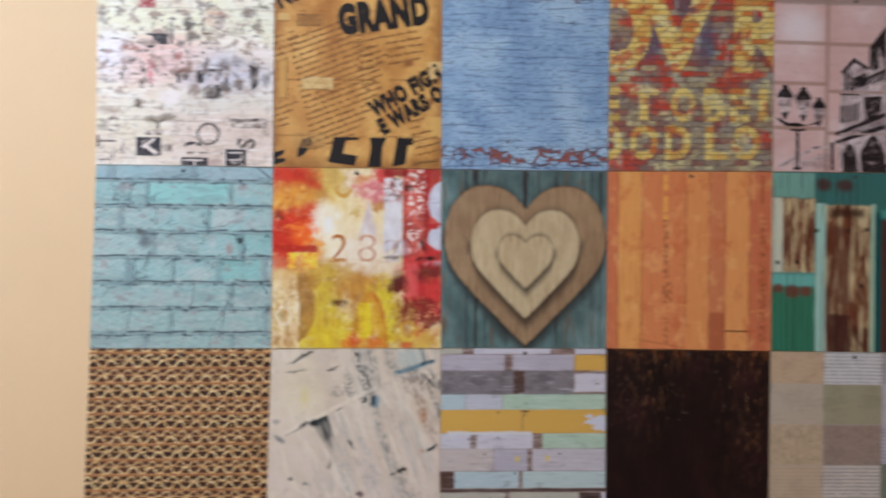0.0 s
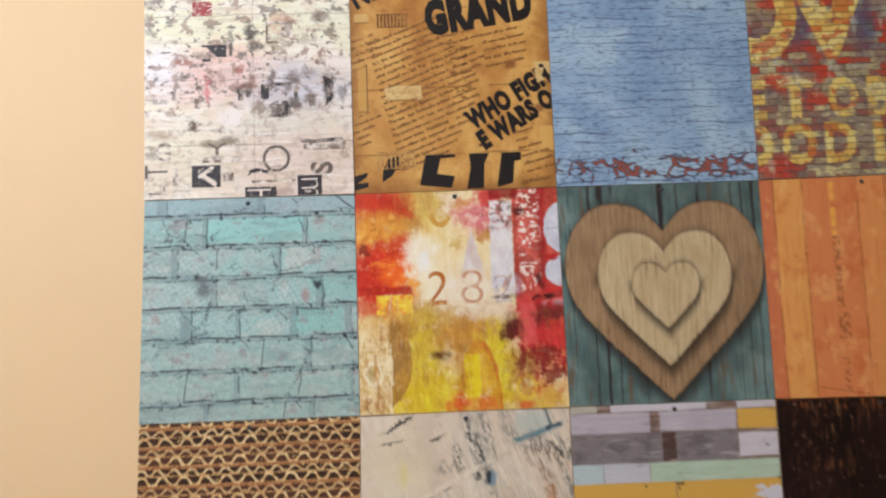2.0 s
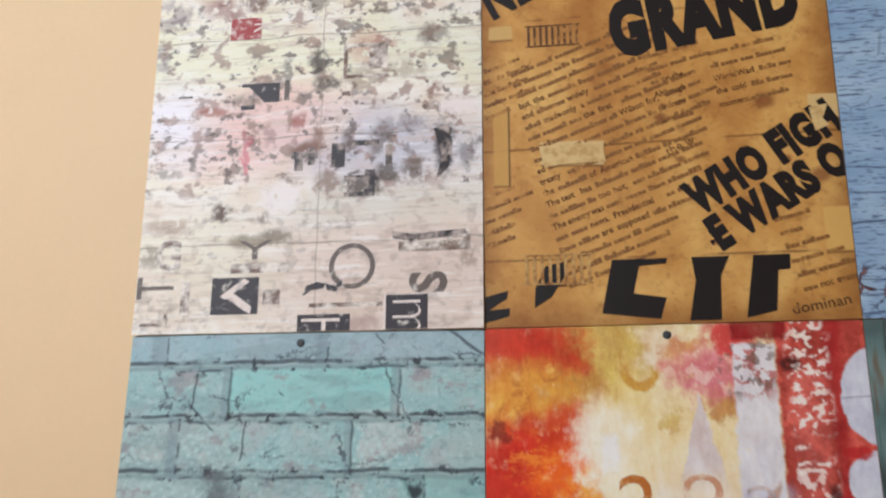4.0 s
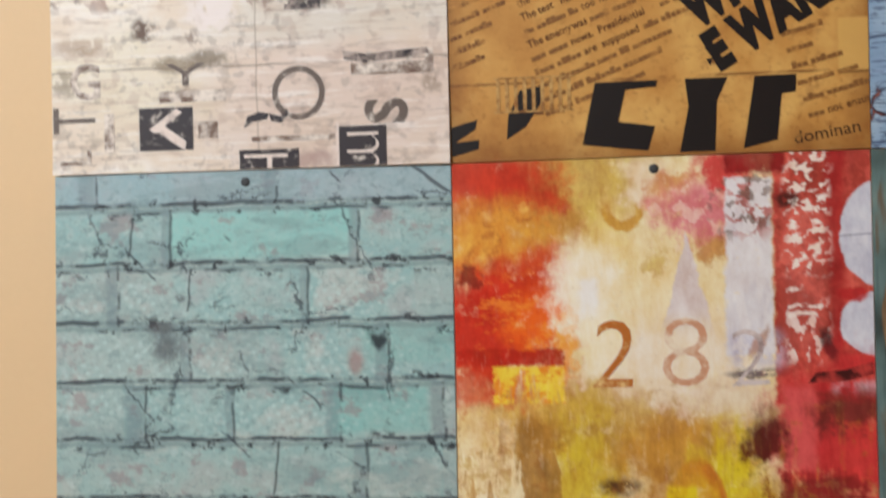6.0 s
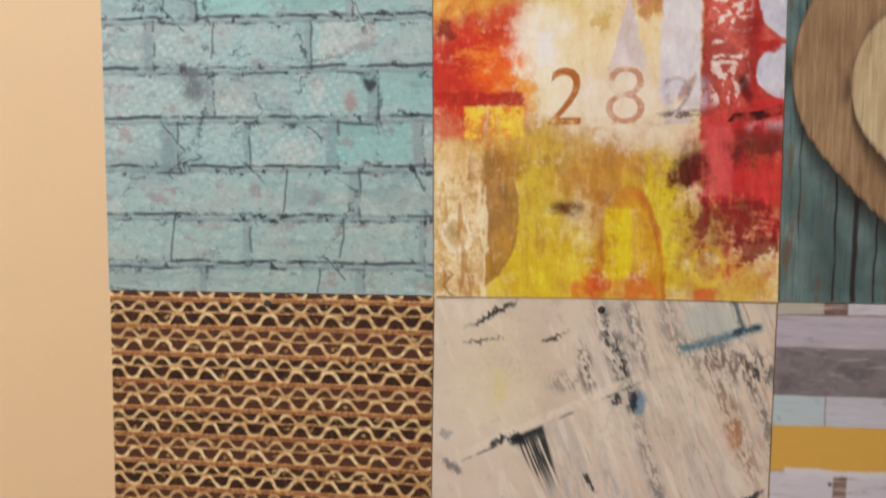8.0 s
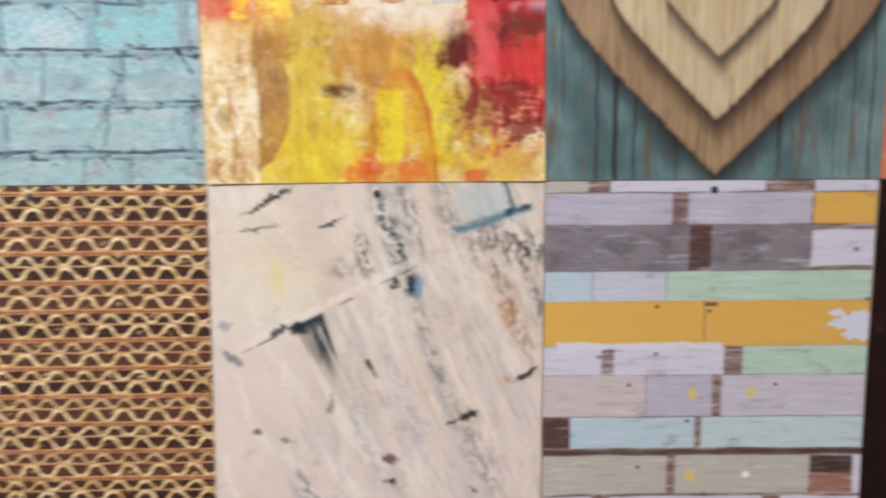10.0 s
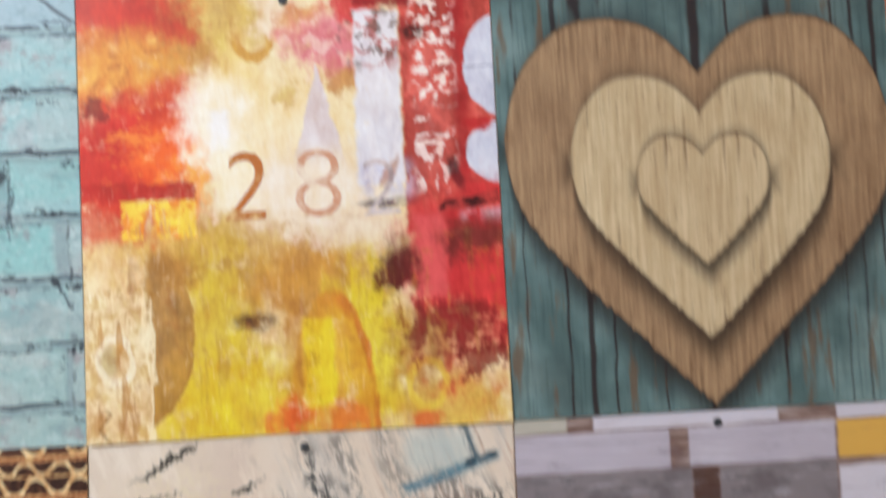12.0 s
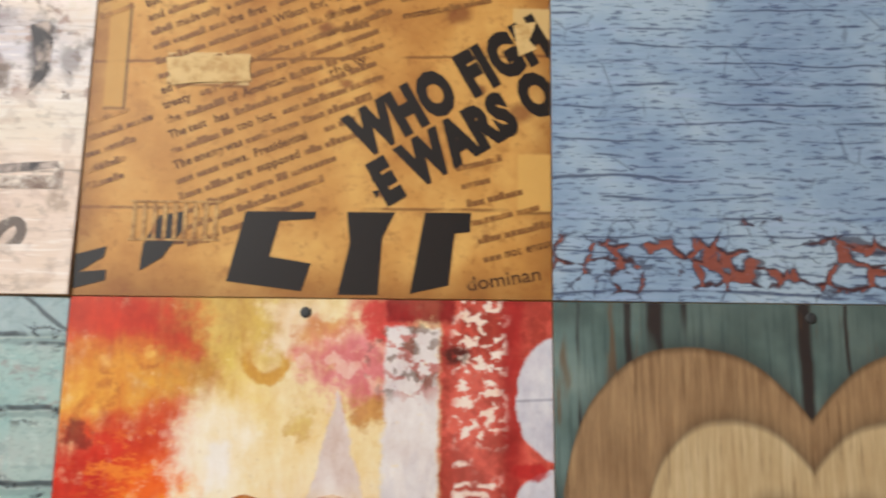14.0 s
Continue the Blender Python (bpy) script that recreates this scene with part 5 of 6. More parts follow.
def paint_blue(p, u, q):
    """Sky-blue paint on boards, split by fine cracks and flaking to red at the edges."""
    blot = p.noise(u, q, 3, 4, 1.0, 4.0)
    board = p.noise(u, q, 5, 70, 2.0, 5.0, 0.6)
    col = p.ramp(blot, (0.38, c(134, 162, 194)), (0.5, c(150, 178, 206)), (0.6, c(172, 196, 216)))
    col = p.mix(p.ss(board, 0.5, 0.68) * 0.5, col, c(168, 190, 222))
    col = p.mix(p.ss(board, 0.42, 0.32) * 0.4, col, c(104, 130, 180))
    wob = (p.noise(u, q, 5, 5, 3.0, 3.0) - 0.5) * 0.03
    # long fine splits along the grain
    k = p.f("FRACT", (q + wob) * 26.0 + p.noise(u, q, 2, 9, 4.0, 2.0) * 1.6)
    split = p.ss(p.f("ABSOLUTE", k - 0.5), 0.10, 0.015) * p.ss(p.noise(u, q, 6, 26, 5.0, 4.0, 0.65), 0.44, 0.54)
    col = p.mix(split * 0.8, col, c(56, 66, 98))
    fleck = p.ss(p.noise(u, q, 26, 150, 7.0, 3.0, 0.6), 0.55, 0.62)
    col = p.mix(fleck * 0.7, col, c(70, 84, 120))
    # flaking zones
    low = p.ss(q + (blot - 0.5) * 0.10, 0.80, 0.88) + p.ss(q + (blot - 0.5) * 0.12, 0.09, 0.03) + p.spot(u, q, 0.53, 0.36, 0.10, 0.08, 0.6) * 0.45 + p.spot(u, q, 0.80, 0.46, 0.05, 0.03, 0.6) * 0.5
    uu, qq = u + (p.noise(u, q, 16, 16, 8.0, 4.0, 0.6) - 0.5) * 0.06, q + (p.noise(u, q, 16, 16, 9.0, 4.0, 0.6) - 0.5) * 0.045
    e = p.cells(uu, qq, 17, 27, 1.0, "DISTANCE_TO_EDGE")
    fine_e = e + (p.noise(u, q, 26, 26, 33.0, 4.0, 0.65) - 0.5) * 0.14
    patchy = p.noise(u, q, 7, 14, 36.0, 3.0)
    band = p.box(u, q + (blot - 0.5) * 0.07, 0.0, 0.880, 1.0, 0.972, 0.022) * p.ss(patchy, 0.40, 0.55)
    band = p.f("MAXIMUM", band, p.box(u, q + (blot - 0.5) * 0.07, 0.0, 0.825, 1.0, 0.89, 0.02) * p.ss(patchy, 0.52, 0.66) * 0.45)
    band = p.f("MAXIMUM", band, p.ss(q, 0.10, 0.04) * p.ss(patchy, 0.48, 0.6) * 0.6)
    gap = band * 0.145 - 0.035
    line = p.ss(fine_e, 0.050, 0.012) * p.f("MINIMUM", low, 1.0) * p.ss(p.noise(u, q, 14, 18, 27.0, 3.0), 0.44, 0.56)
    col = p.mix(line * 0.7, col, c(52, 56, 80))
    lost = p.ss(fine_e - gap, 0.03, -0.01) * p.ss(band, 0.15, 0.3)
    rim = p.ss(fine_e - gap, 0.085, 0.05) * p.ss(band, 0.15, 0.3)
    lip = p.ss(p.cells(uu, qq - 0.006, 17, 27, 1.0, "DISTANCE_TO_EDGE") + (p.noise(u, q - 0.006, 26, 26, 33.0, 4.0, 0.65) - 0.5) * 0.14 - gap, -0.01, 0.04)
    red = p.mix(board, c(124, 56, 44), c(176, 104, 84))
    col = p.mix(rim * 0.75, col, c(54, 52, 72))
    col = p.mix(lost * 0.9, col, p.mix(lip * 0.85, red, c(50, 32, 38)))
    tick = p.ss(p.cells(u, q, 11, 8, 4.0, "DISTANCE_TO_EDGE"), 0.028, 0.010) * p.ss(p.noise(u, q, 11, 12, 18.0), 0.53, 0.60)
    col = p.mix(tick * 0.35, col, c(48, 56, 84))
    return p.mix(p.ss(p.noise(u, q, 60, 90, 20.0, 4.0, 0.7), 0.58, 0.75) * 0.3, col, c(178, 198, 226))


def courses(p, u, q):
    """Small running-bond bricks: joint strength and a random value for each brick."""
    u, q = u + (p.noise(u, q, 8, 8, 61.0, 3.0) - 0.5) * 0.03, q + (p.noise(u, q, 10, 12, 62.0, 3.0) - 0.5) * 0.016
    r = p.f("FLOOR", q * 32)
    half = p.f("FRACT", r * 0.5)
    x = u * 11.5 + half + p.rand(r, 2.0) * 0.3
    y = p.f("FRACT", q * 32) + (p.noise(u, q, 40, 40, 63.0, 2.0) - 0.5) * 0.3
    fx = p.f("FRACT", x)
    joint = p.f("MAXIMUM", p.ss(p.f("ABSOLUTE", y - 0.5), 0.36, 0.46), p.ss(p.f("ABSOLUTE", fx - 0.5), 0.46, 0.49))
    return joint, p.rand(p.f("FLOOR", x), r)


def paint_mural(p, u, q):
    joint, rnd = courses(p, u, q)
    blot = p.noise(u, q, 4, 5, 1.0, 4.0, 0.65)
    base = p.ramp(rnd * 0.35 + blot * 0.65, (0.28, c(196, 66, 44)), (0.40, c(172, 84, 66)), (0.47, c(142, 118, 108)), (0.54, c(190, 176, 128)), (0.62, c(158, 152, 140)), (0.72, c(112, 108, 122)))
    low = p.mix(rnd, c(112, 98, 94), c(168, 146, 116))
    col = p.mix(p.ss(q + (blot - 0.5) * 0.3, 0.46, 0.60) * 0.55, base, low)
    col = p.mix(p.spot(u, q, 0.24, 0.27, 0.08, 0.10, 0.5) * 0.85, col, c(92, 96, 122))
    col = p.mix(p.spot(u, q, 0.58, 0.28, 0.06, 0.12, 0.5) * 0.85, col, c(88, 94, 124))
    col = p.mix(p.spot(u, q, 0.45, 0.05, 0.07, 0.08, 0.4) * 0.85, col, c(96, 92, 108))
    col = p.mix(p.ss(q, 0.46, 0.40) * p.ss(blot, 0.42, 0.54) * 0.5, col, c(124, 70, 66))
    for a, b, rx, ry in ((0.12, 0.17, 0.06, 0.025), (0.14, 0.54, 0.10, 0.035), (0.30, 0.64, 0.07, 0.05), (0.83, 0.45, 0.12, 0.03), (0.95, 0.08, 0.05, 0.05), (0.08, 0.95, 0.09, 0.05), (0.93, 0.80, 0.08, 0.04), (0.72, 0.02, 0.12, 0.03), (0.35, 0.53, 0.04, 0.03)):
        col = p.mix(p.spot(u + (rnd - 0.5) * 0.08, q, a, b, rx, ry, 0.4) * 0.8, col, c(200, 64, 44))
    pale = p.ss(p.noise(u, q, 9, 14, 64.0, 4.0, 0.7), 0.53, 0.59) * p.ss(rnd, 0.35, 0.6)
    col = p.mix(pale * p.ss(q, 0.38, 0.5) * 0.8, col, c(218, 206, 148))
    col = p.mix(p.ss(p.noise(u, q, 14, 16, 65.0, 4.0, 0.7), 0.54, 0.62) * 0.5, col, c(102, 92, 92))
    col = p.mix(p.ss(p.noise(u, q, 12, 3, 66.0, 4.0, 0.7), 0.56, 0.64) * 0.5, col, c(196, 196, 178))
    return p.mix(joint * p.ss(p.noise(u, q, 20, 20, 67.0, 3.0), 0.40, 0.52) * 0.8, col, c(76, 60, 54))


def paint_mural_letters(p, u, q):
    joint, rnd = courses(p, u, q)
    blot = p.noise(u, q, 6, 7, 9.0, 4.0, 0.65)
    col = p.ramp(rnd * 0.5 + blot * 0.5, (0.25, c(206, 122, 62)), (0.36, c(222, 184, 96)), (0.6, c(236, 212, 126)), (0.78, c(224, 214, 158)))
    col = p.mix(p.ss(blot, 0.56, 0.60) * 0.8, col, c(200, 84, 52))
    col = p.mix(p.ss(p.noise(u, q, 16, 22, 68.0, 4.0, 0.7), 0.53, 0.60) * 0.55, col, c(176, 142, 80))
    worn = p.ss(p.noise(u, q, 11, 14, 69.0, 4.0, 0.75) + p.ss(q, 0.42, 0.5) * 0.022, 0.57, 0.60)
    col = p.mix(joint * 0.65, col, c(104, 76, 52))
    return p.mix(worn * 0.85, col, paint_mural(p, u, q))


def paint_tiles_pink(p, u0, q0):
    """Pink tiles, the ground for a sketch of a street."""
    blot = p.noise(u0, q0, 4, 5, 1.0, 4.0)
    u, q = u0 + (blot - 0.5) * 0.006, q0 + (blot - 0.5) * 0.006
    grain = p.noise(u0, q0, 20, 40, 2.0, 4.0)
    col = p.ramp(blot, (0.3, c(212, 172, 164)), (0.5, c(222, 186, 180)), (0.7, c(232, 206, 202)))
    col = p.mix(p.spot(u, q, 0.16, 0.17, 0.12, 0.09, 0.7) * 0.7, col, c(240, 230, 232))
    col = p.mix(p.spot(u, q, 0.85, 0.85, 0.22, 0.25, 0.7) * 0.7, col, c(238, 226, 228))
    col = p.mix(p.ss(grain, 0.56, 0.7) * 0.3, col, c(190, 146, 134))
    seams = p.ss(p.f("ABSOLUTE", u - 0.32), 0.016, 0.008)
    for y, x0, x1 in ((0.265, 0.0, 1.0), (0.495, 0.0, 0.32), (0.535, 0.32, 1.0), (0.75, 0.0, 0.32), (0.775, 0.32, 1.0)):
        s = p.ss(p.f("ABSOLUTE", q - y - u * 0.01), 0.016, 0.006) * p.ss(u, x0 - 0.01, x0 + 0.01) * p.ss(u, x1 + 0.01, x1 - 0.01)
        seams = p.f("MAXIMUM", seams, s)
    col = p.mix(seams * 0.8, col, c(172, 136, 118))
    return p.mix(p.ss(q + (grain - 0.5) * 0.02, 0.055, 0.035) * 0.85, col, c(158, 134, 124))


# ---- the sheets ----
def put(col, row, name, paint, label):
    return sheet("printed_sheet", col, row, print_material(name, paint), label)


LETTERS = put(0, 0, "letter_collage_print", paint_letters, "pale printed sheet with faded rotated letters and pink stains")
NEWS = put(1, 0, "newsprint_print", paint_newsprint, "brown printed sheet of aged newspaper clippings with black headlines")
BLUE = put(2, 0, "blue_boards_print", paint_blue, "sky-blue printed sheet of cracked paint flaking to red")
MURAL = put(3, 0, "brick_mural_print", paint_mural, "printed sheet of red and yellow brick wall with painted letters")
STREET = put(4, 0, "pink_tile_print", paint_tiles_pink, "pink tiled printed sheet with black church and lamp sketch")
BRICKS = put(0, 1, "turquoise_brick_print", paint_bricks, "turquoise printed sheet showing a cracked painted brick wall")
ABSTRACT = put(1, 1, "abstract_print", paint_abstract, "red, orange and yellow abstract printed sheet with stencilled figures")
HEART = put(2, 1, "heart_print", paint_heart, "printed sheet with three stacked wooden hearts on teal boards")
ORANGE = put(3, 1, "orange_plank_print", paint_planks_orange, "orange printed sheet of upright worn wooden planks")
RUST = put(4, 1, "corrugated_print", paint_corrugated, "printed sheet of rusty green and white corrugated metal")
CARDBOARD = put(0, 2, "cardboard_print", paint_cardboard, "brown printed sheet of stacked corrugated cardboard edges")
CREAM = put(1, 2, "scraped_canvas_print", paint_cream, "cream printed sheet of scraped canvas with dark streaks")
PASTEL = put(2, 2, "pastel_plank_print", paint_planks_pastel, "printed sheet of pastel reclaimed planks with yellow board")
DARK = put(3, 2, "dark_timber_print", paint_dark, "near-black printed sheet of scratched dark timber")
PATCH = put(4, 2, "paper_patchwork_print", paint_patches, "beige and grey printed patchwork sheet of old papers")


# ---- pictured pieces, laid on their sheets ----
def piece(name, parent, poly, off=0.00025):
    return shape(name, parent, [poly], parent.data.materials[0], off)


def heart_outline(cx, half, top, tall):
    def between(pts, x):
        for (a, b), (d, e) in zip(pts, pts[1:]):
            if a <= x <= d:
                return b + (e - b) * (x - a) / (d - a)
        return pts[-1][1]
    xs = [k / 24 for k in range(25)]
    upper = [(cx + half * x, top + tall * between(HEART_TOP, x)) for x in xs]
    lower = [(cx + half * x, top + tall * between(HEART_LOW, x)) for x in reversed(xs[:-1])]
    right = upper + lower
    return right + [(2 * cx - x, y) for x, y in reversed(right[1:-1])]


for k, (cx, half, top, tall, tones, drop) in enumerate(HEARTS):
    piece("wooden_heart", HEART, heart_outline(cx, half, top, tall), 0.0003 + 0.0003 * k)
for y0, y1, some in PLANK_ROWS:
    for x0, x1, tone in some:
        piece("plank", PASTEL, rect(x0, y0, x1, min(y1, 1.0)))
for k, y0, y1, tone, kind, much in PATCHES:
    piece("paper_patch", PATCH, rect(max(PATCH_COLUMNS[k][0], 0), max(y0, 0), min(PATCH_COLUMNS[k][1], 1), min(y1, 1)))
for x0, x1 in ((0.0, 0.065), (0.065, 0.205), (0.205, 0.475), (0.475, 0.615), (0.615, 0.715), (0.715, 0.86), (0.86, 1.0)):
    piece("plank", ORANGE, rect(x0 + 0.002, 0.0, x1 - 0.002, 1.0))
for x0, y0, x1, y1 in ((0.0, 0.145, 0.26, 0.56), (0.0, 0.64, 0.26, 1.0), (0.265, 0.17, 0.60, 1.0), (0.668, 0.26, 0.752, 1.0), (0.755, 0.265, 1.0, 1.0)):
    piece("metal_panel", RUST, rect(x0, y0, x1, y1))
for k, some in enumerate(BRICK_JOINTS):
    low, high = max(k * 0.1395 - 0.048, 0.0), min((k + 1) * 0.1395 - 0.066, 1.0)
    ends = [(-0.02, 0.02)] + list(some) + [(1.02, 0.02)]
    for (a, wa), (b, wb) in zip(ends, ends[1:]):
        piece("brick", BRICKS, rect(max(a + wa, 0), low, min(b - wb, 1), high))

# ---- lettering on the newspaper sheet ----
KRAFT = (200, 144, 76)
HEADLINE = ink("headline_ink", (33, 27, 26), KRAFT, -0.12, 50.0)
TYPE = ink("small_type_ink", (108, 68, 36), KRAFT, 0.22, 50.0)
BARS = ink("type_bar_ink", (140, 95, 52), KRAFT, 0.25, 45.0)
FAINT = ink("faint_type_ink", (120, 76, 40), KRAFT, 0.40, 40.0)
word("NE", NEWS, 0.03, 0.135, 0.115, 27, HEADLINE, 0.66, 0.055)
word("GRAND", NEWS, 0.392, 0.264, 0.152, 8.5, HEADLINE, 0.65, 0.075)
word("WHO FIGH", NEWS, 0.603, 0.718, 0.088, 30.0, HEADLINE, 0.67, 0.075)
word("E WARS O", NEWS, 0.652, 0.814, 0.086, 30.5, HEADLINE, 0.68, 0.075)
shape("printed_fragment", NEWS, [[(0.618, 0.765), (0.636, 0.748), (0.632, 0.782)], [(0.622, 0.79), (0.638, 0.788), (0.632, 0.806)]], HEADLINE)
SCRAP = ink("pasted_scrap_paper", (224, 192, 132), (198, 156, 96), 0.35, 40.0)
shape("pasted_scrap", NEWS, [[(0.920, 0.446), (0.972, 0.438), (0.955, 0.478), (0.972, 0.496), (0.932, 0.512)]], SCRAP, 0.0007, "pale torn paper scrap")
shape("pasted_scrap", NEWS, [[(0.161, 0.516), (0.348, 0.510), (0.345, 0.535), (0.351, 0.567), (0.240, 0.568), (0.176, 0.575)]], SCRAP, 0.0007, "pale torn paper scrap")
# lower halves of the large cut letters
shape("printed_letter", NEWS, [[(0.355, 0.832), (0.505, 0.832), (0.502, 0.846), (0.428, 0.851)], [(0.355, 0.832), (0.428, 0.851), (0.410, 0.921), (0.322, 0.970)], [(0.322, 0.970), (0.410, 0.921), (0.498, 0.934), (0.480, 0.988)]], HEADLINE)
shape("printed_letter", NEWS, [[(0.570, 0.832), (0.672, 0.832), (0.646, 0.883), (0.578, 0.893)], [(0.578, 0.893), (0.646, 0.883), (0.640, 0.994), (0.556, 0.994)]], HEADLINE)
shape("printed_letter", NEWS, [[(0.735, 0.832), (0.832, 0.832), (0.830, 0.870), (0.798, 0.873)], [(0.735, 0.832), (0.798, 0.873), (0.786, 0.974), (0.706, 0.991)]], HEADLINE)
shape("printed_letter", NEWS, [[(0.172, 0.842), (0.232, 0.832), (0.222, 0.874), (0.185, 0.925), (0.138, 0.952), (0.142, 0.900)]], HEADLINE)
shape("printed_letter", NEWS, [[(0.0, 0.921), (0.066, 0.904), (0.062, 0.925), (0.012, 0.955), (0.07, 0.950), (0.068, 0.971), (0.0, 0.988)]], HEADLINE)


def barred_tab(parent, x0, y0, x1, y1, n, material, off):
    """A small ruled tab: two rails and upright strokes."""
    for y in (y0, y1):
        shape("tab_rail", parent, [rect(x0, y, x1, y + 0.004)], material, off)
    for k in range(n):
        x = x0 + (x1 - x0) * (k + 0.3) / n
        shape("tab_stroke", parent, [rect(x, y0 + 0.005, x + (x1 - x0) / n * 0.42, y1 - 0.001)], material, off)


STROKES = ink("tab_ink", (212, 170, 104), (150, 100, 54), 0.45, 50.0)
STROKES_DARK = ink("tab_dark_ink", (96, 64, 42), KRAFT, 0.3, 60.0)
barred_tab(NEWS, 0.108, 0.812, 0.303, 0.888, 9, STROKES, 0.0005)
barred_tab(NEWS, 0.130, 0.165, 0.290, 0.225, 9, STROKES_DARK, 0.0004)

# columns of small type: words that can be read, and bars for those that cannot
rng = random.Random(5)


SMALL = {}


def type_line(parent, u, q, length, degrees, tall, words, material):
    """A line of small type; a number among the words is a bar of that many letters."""
    x = 0.0
    a, b = math.cos(radians(degrees)), math.sin(radians(degrees))
    for w in words:
        if x > length:
            break
        if isinstance(w, str):
            bm = word_mesh(w, u + x * a, q - x * b * 0.94, tall, degrees, 0.94, 0.026)
            SMALL.setdefault(material.name, []).extend(poly for polys in islands(bm) for poly in polys)
            bm.free()
            x += tall * 0.70 * len(w) + tall * 0.42
        else:
            for k in range(w):
                s, h = x + tall * 0.70 * k, tall * rng.choice((0.56, 0.6, 0.6, 0.64, 0.9))
                e = s + tall * 0.70 * rng.uniform(0.86, 1.0)
                SMALL.setdefault(BARS.name if material is TYPE else material.name, []).append([(u + i * a - j * b, q - (i * b + j * a) * 0.94) for i, j in ((s, 0), (e, 0), (e, h), (s, h))])
            x += tall * 0.70 * w + tall * 0.42


def unread(n):
    return [rng.choice((2, 3, 4, 5, 6, 7, 8)) for _ in range(n)]


BODY = {3: ("but", "the"), 4: ("and", 7, "widely"), 5: (4, "made", "only", "a"), 6: (3, 6, 3, "the", "first"), 7: (9, 9, 2, "Wilson", "for,"), 9: ("ed", 3, 7), 10: ("treaty", 3, 5), 11: ("the", 7, "of", "American"),
        12: ("The", "test", "has"), 13: (2, 6, 2, "too", "hot,"), 14: ("The", "enemy", "was"), 15: (3, 4, "news.", "Presidential"), 16: (4, 5, "are", "supposed")}
for k in range(20):
    u, q = 0.085 + 0.008 * k, 0.315 + 0.0310 * k
    type_line(NEWS, u, q, 0.40 if k < 6 else 0.50 if k < 12 else 0.62 - 0.028 * (k - 6), 20.5, 0.0180, list(BODY.get(k, ())) + unread(14), TYPE)
for k in range(5):
    type_line(NEWS, 0.005, 0.30 + 0.034 * k, 0.09, 20.0, 0.017, unread(3), FAINT)
    type_line(NEWS, 0.002, 0.66 + 0.034 * k, 0.10, 20.0, 0.017, unread(3), FAINT)
for k, words in enumerate((unread(4), unread(4), ["World", "War", "I", 4, 3], ["the", "cold", 3, 6], ["moment", 4, 5])):
    type_line(NEWS, 0.655 + 0.006 * k, 0.285 + 0.037 * k, 0.31, 11.0, 0.0175, words, TYPE)
for k, words in enumerate((unread(3), unread(3), [2, "on", "the"], ["Although"], [2, "from"], ["in", 5])):
    type_line(NEWS, 0.475 + 0.008 * k, 0.285 + 0.037 * k, 0.15, 14.0, 0.0175, words, TYPE)
word("the w", NEWS, 0.525, 0.560, 0.026, 25, TYPE, 1.0, 0.0)
for k, words in enumerate(([8], [5], [3, 6], [7, 4], [4, 8], [3, "not", "ensure"])):
    type_line(NEWS, 0.80 + 0.012 * k, 0.750 + 0.036 * k, 0.17, 14.0, 0.018, words, TYPE)
word("dominan", NEWS, 0.825, 0.985, 0.028, 9, ink("bold_type_ink", (84, 54, 32), KRAFT, 0.2, 50.0), 1.1, 0.01)
type_line(NEWS, 0.185, 0.900, 0.14, 3.0, 0.016, [4, 4], FAINT)

for material in (TYPE, BARS, FAINT):
    tagged(shape("small_type", NEWS, SMALL[material.name], material, 0.00028), kind="stuff")

# ---- letters of the pale collage ----
PALE = (246, 234, 222)
BLACKBOX = ink("stamped_black", (52, 44, 48), PALE, 0.16, 40.0)
GREYTYPE = ink("grey_type", (106, 92, 84), PALE, 0.2, 40.0)
BROWNTYPE = ink("brown_type", (118, 92, 78), PALE, 0.42, 26.0)
WHITETYPE = ink("white_type", (240, 224, 214), (150, 130, 126), 0.25, 50.0)
REDTYPE = ink("red_type", (168, 60, 62), PALE, 0.3, 40.0)
shape("stamp_box", LETTERS, [rect(0.225, 0.850, 0.362, 0.950)], BLACKBOX)
shape("stamp_letter", LETTERS, [[(0.250, 0.900), (0.320, 0.853), (0.335, 0.862), (0.290, 0.893), (0.345, 0.930), (0.340, 0.950), (0.322, 0.940), (0.275, 0.908), (0.262, 0.908)]], WHITETYPE, 0.0006)
shape("stamp_box", LETTERS, [rect(0.728, 0.908, 0.846, 0.999)], BLACKBOX)
shape("stamp_frame", LETTERS, [rect(0.722, 0.900, 0.729, 1.0)], WHITETYPE, 0.0006)
word("m", LETTERS, 0.745, 0.912, 0.130, -90, WHITETYPE, 0.80, -0.02, "stamp_letter", 0.0006)
shape("stamp_box", LETTERS, [rect(0.478, 0.955, 0.628, 0.999)], BLACKBOX)
shape("stamp_letter", LETTERS, [rect(0.49, 0.966, 0.60, 0.974), rect(0.548, 0.966, 0.560, 0.999)], WHITETYPE, 0.0006)
shape("stamp_letter", LETTERS, [[(0.49, 0.905), (0.50, 0.878), (0.53, 0.868), (0.555, 0.872), (0.55, 0.885), (0.515, 0.89)], [(0.555, 0.872), (0.585, 0.880), (0.60, 0.862), (0.605, 0.875), (0.585, 0.895), (0.56, 0.89)]], BLACKBOX)
shape("printed_ring", LETTERS, ring(0.630, 0.827, 0.052, 0.066, 36, 0.94), GREYTYPE)
word("S", LETTERS, 0.895, 0.905, 0.098, 90, GREYTYPE, 0.95, 0.03, "printed_letter")
word("Y", LETTERS, 0.295, 0.800, 0.055, 0, GREYTYPE, 2.1, 0.0, "printed_letter")
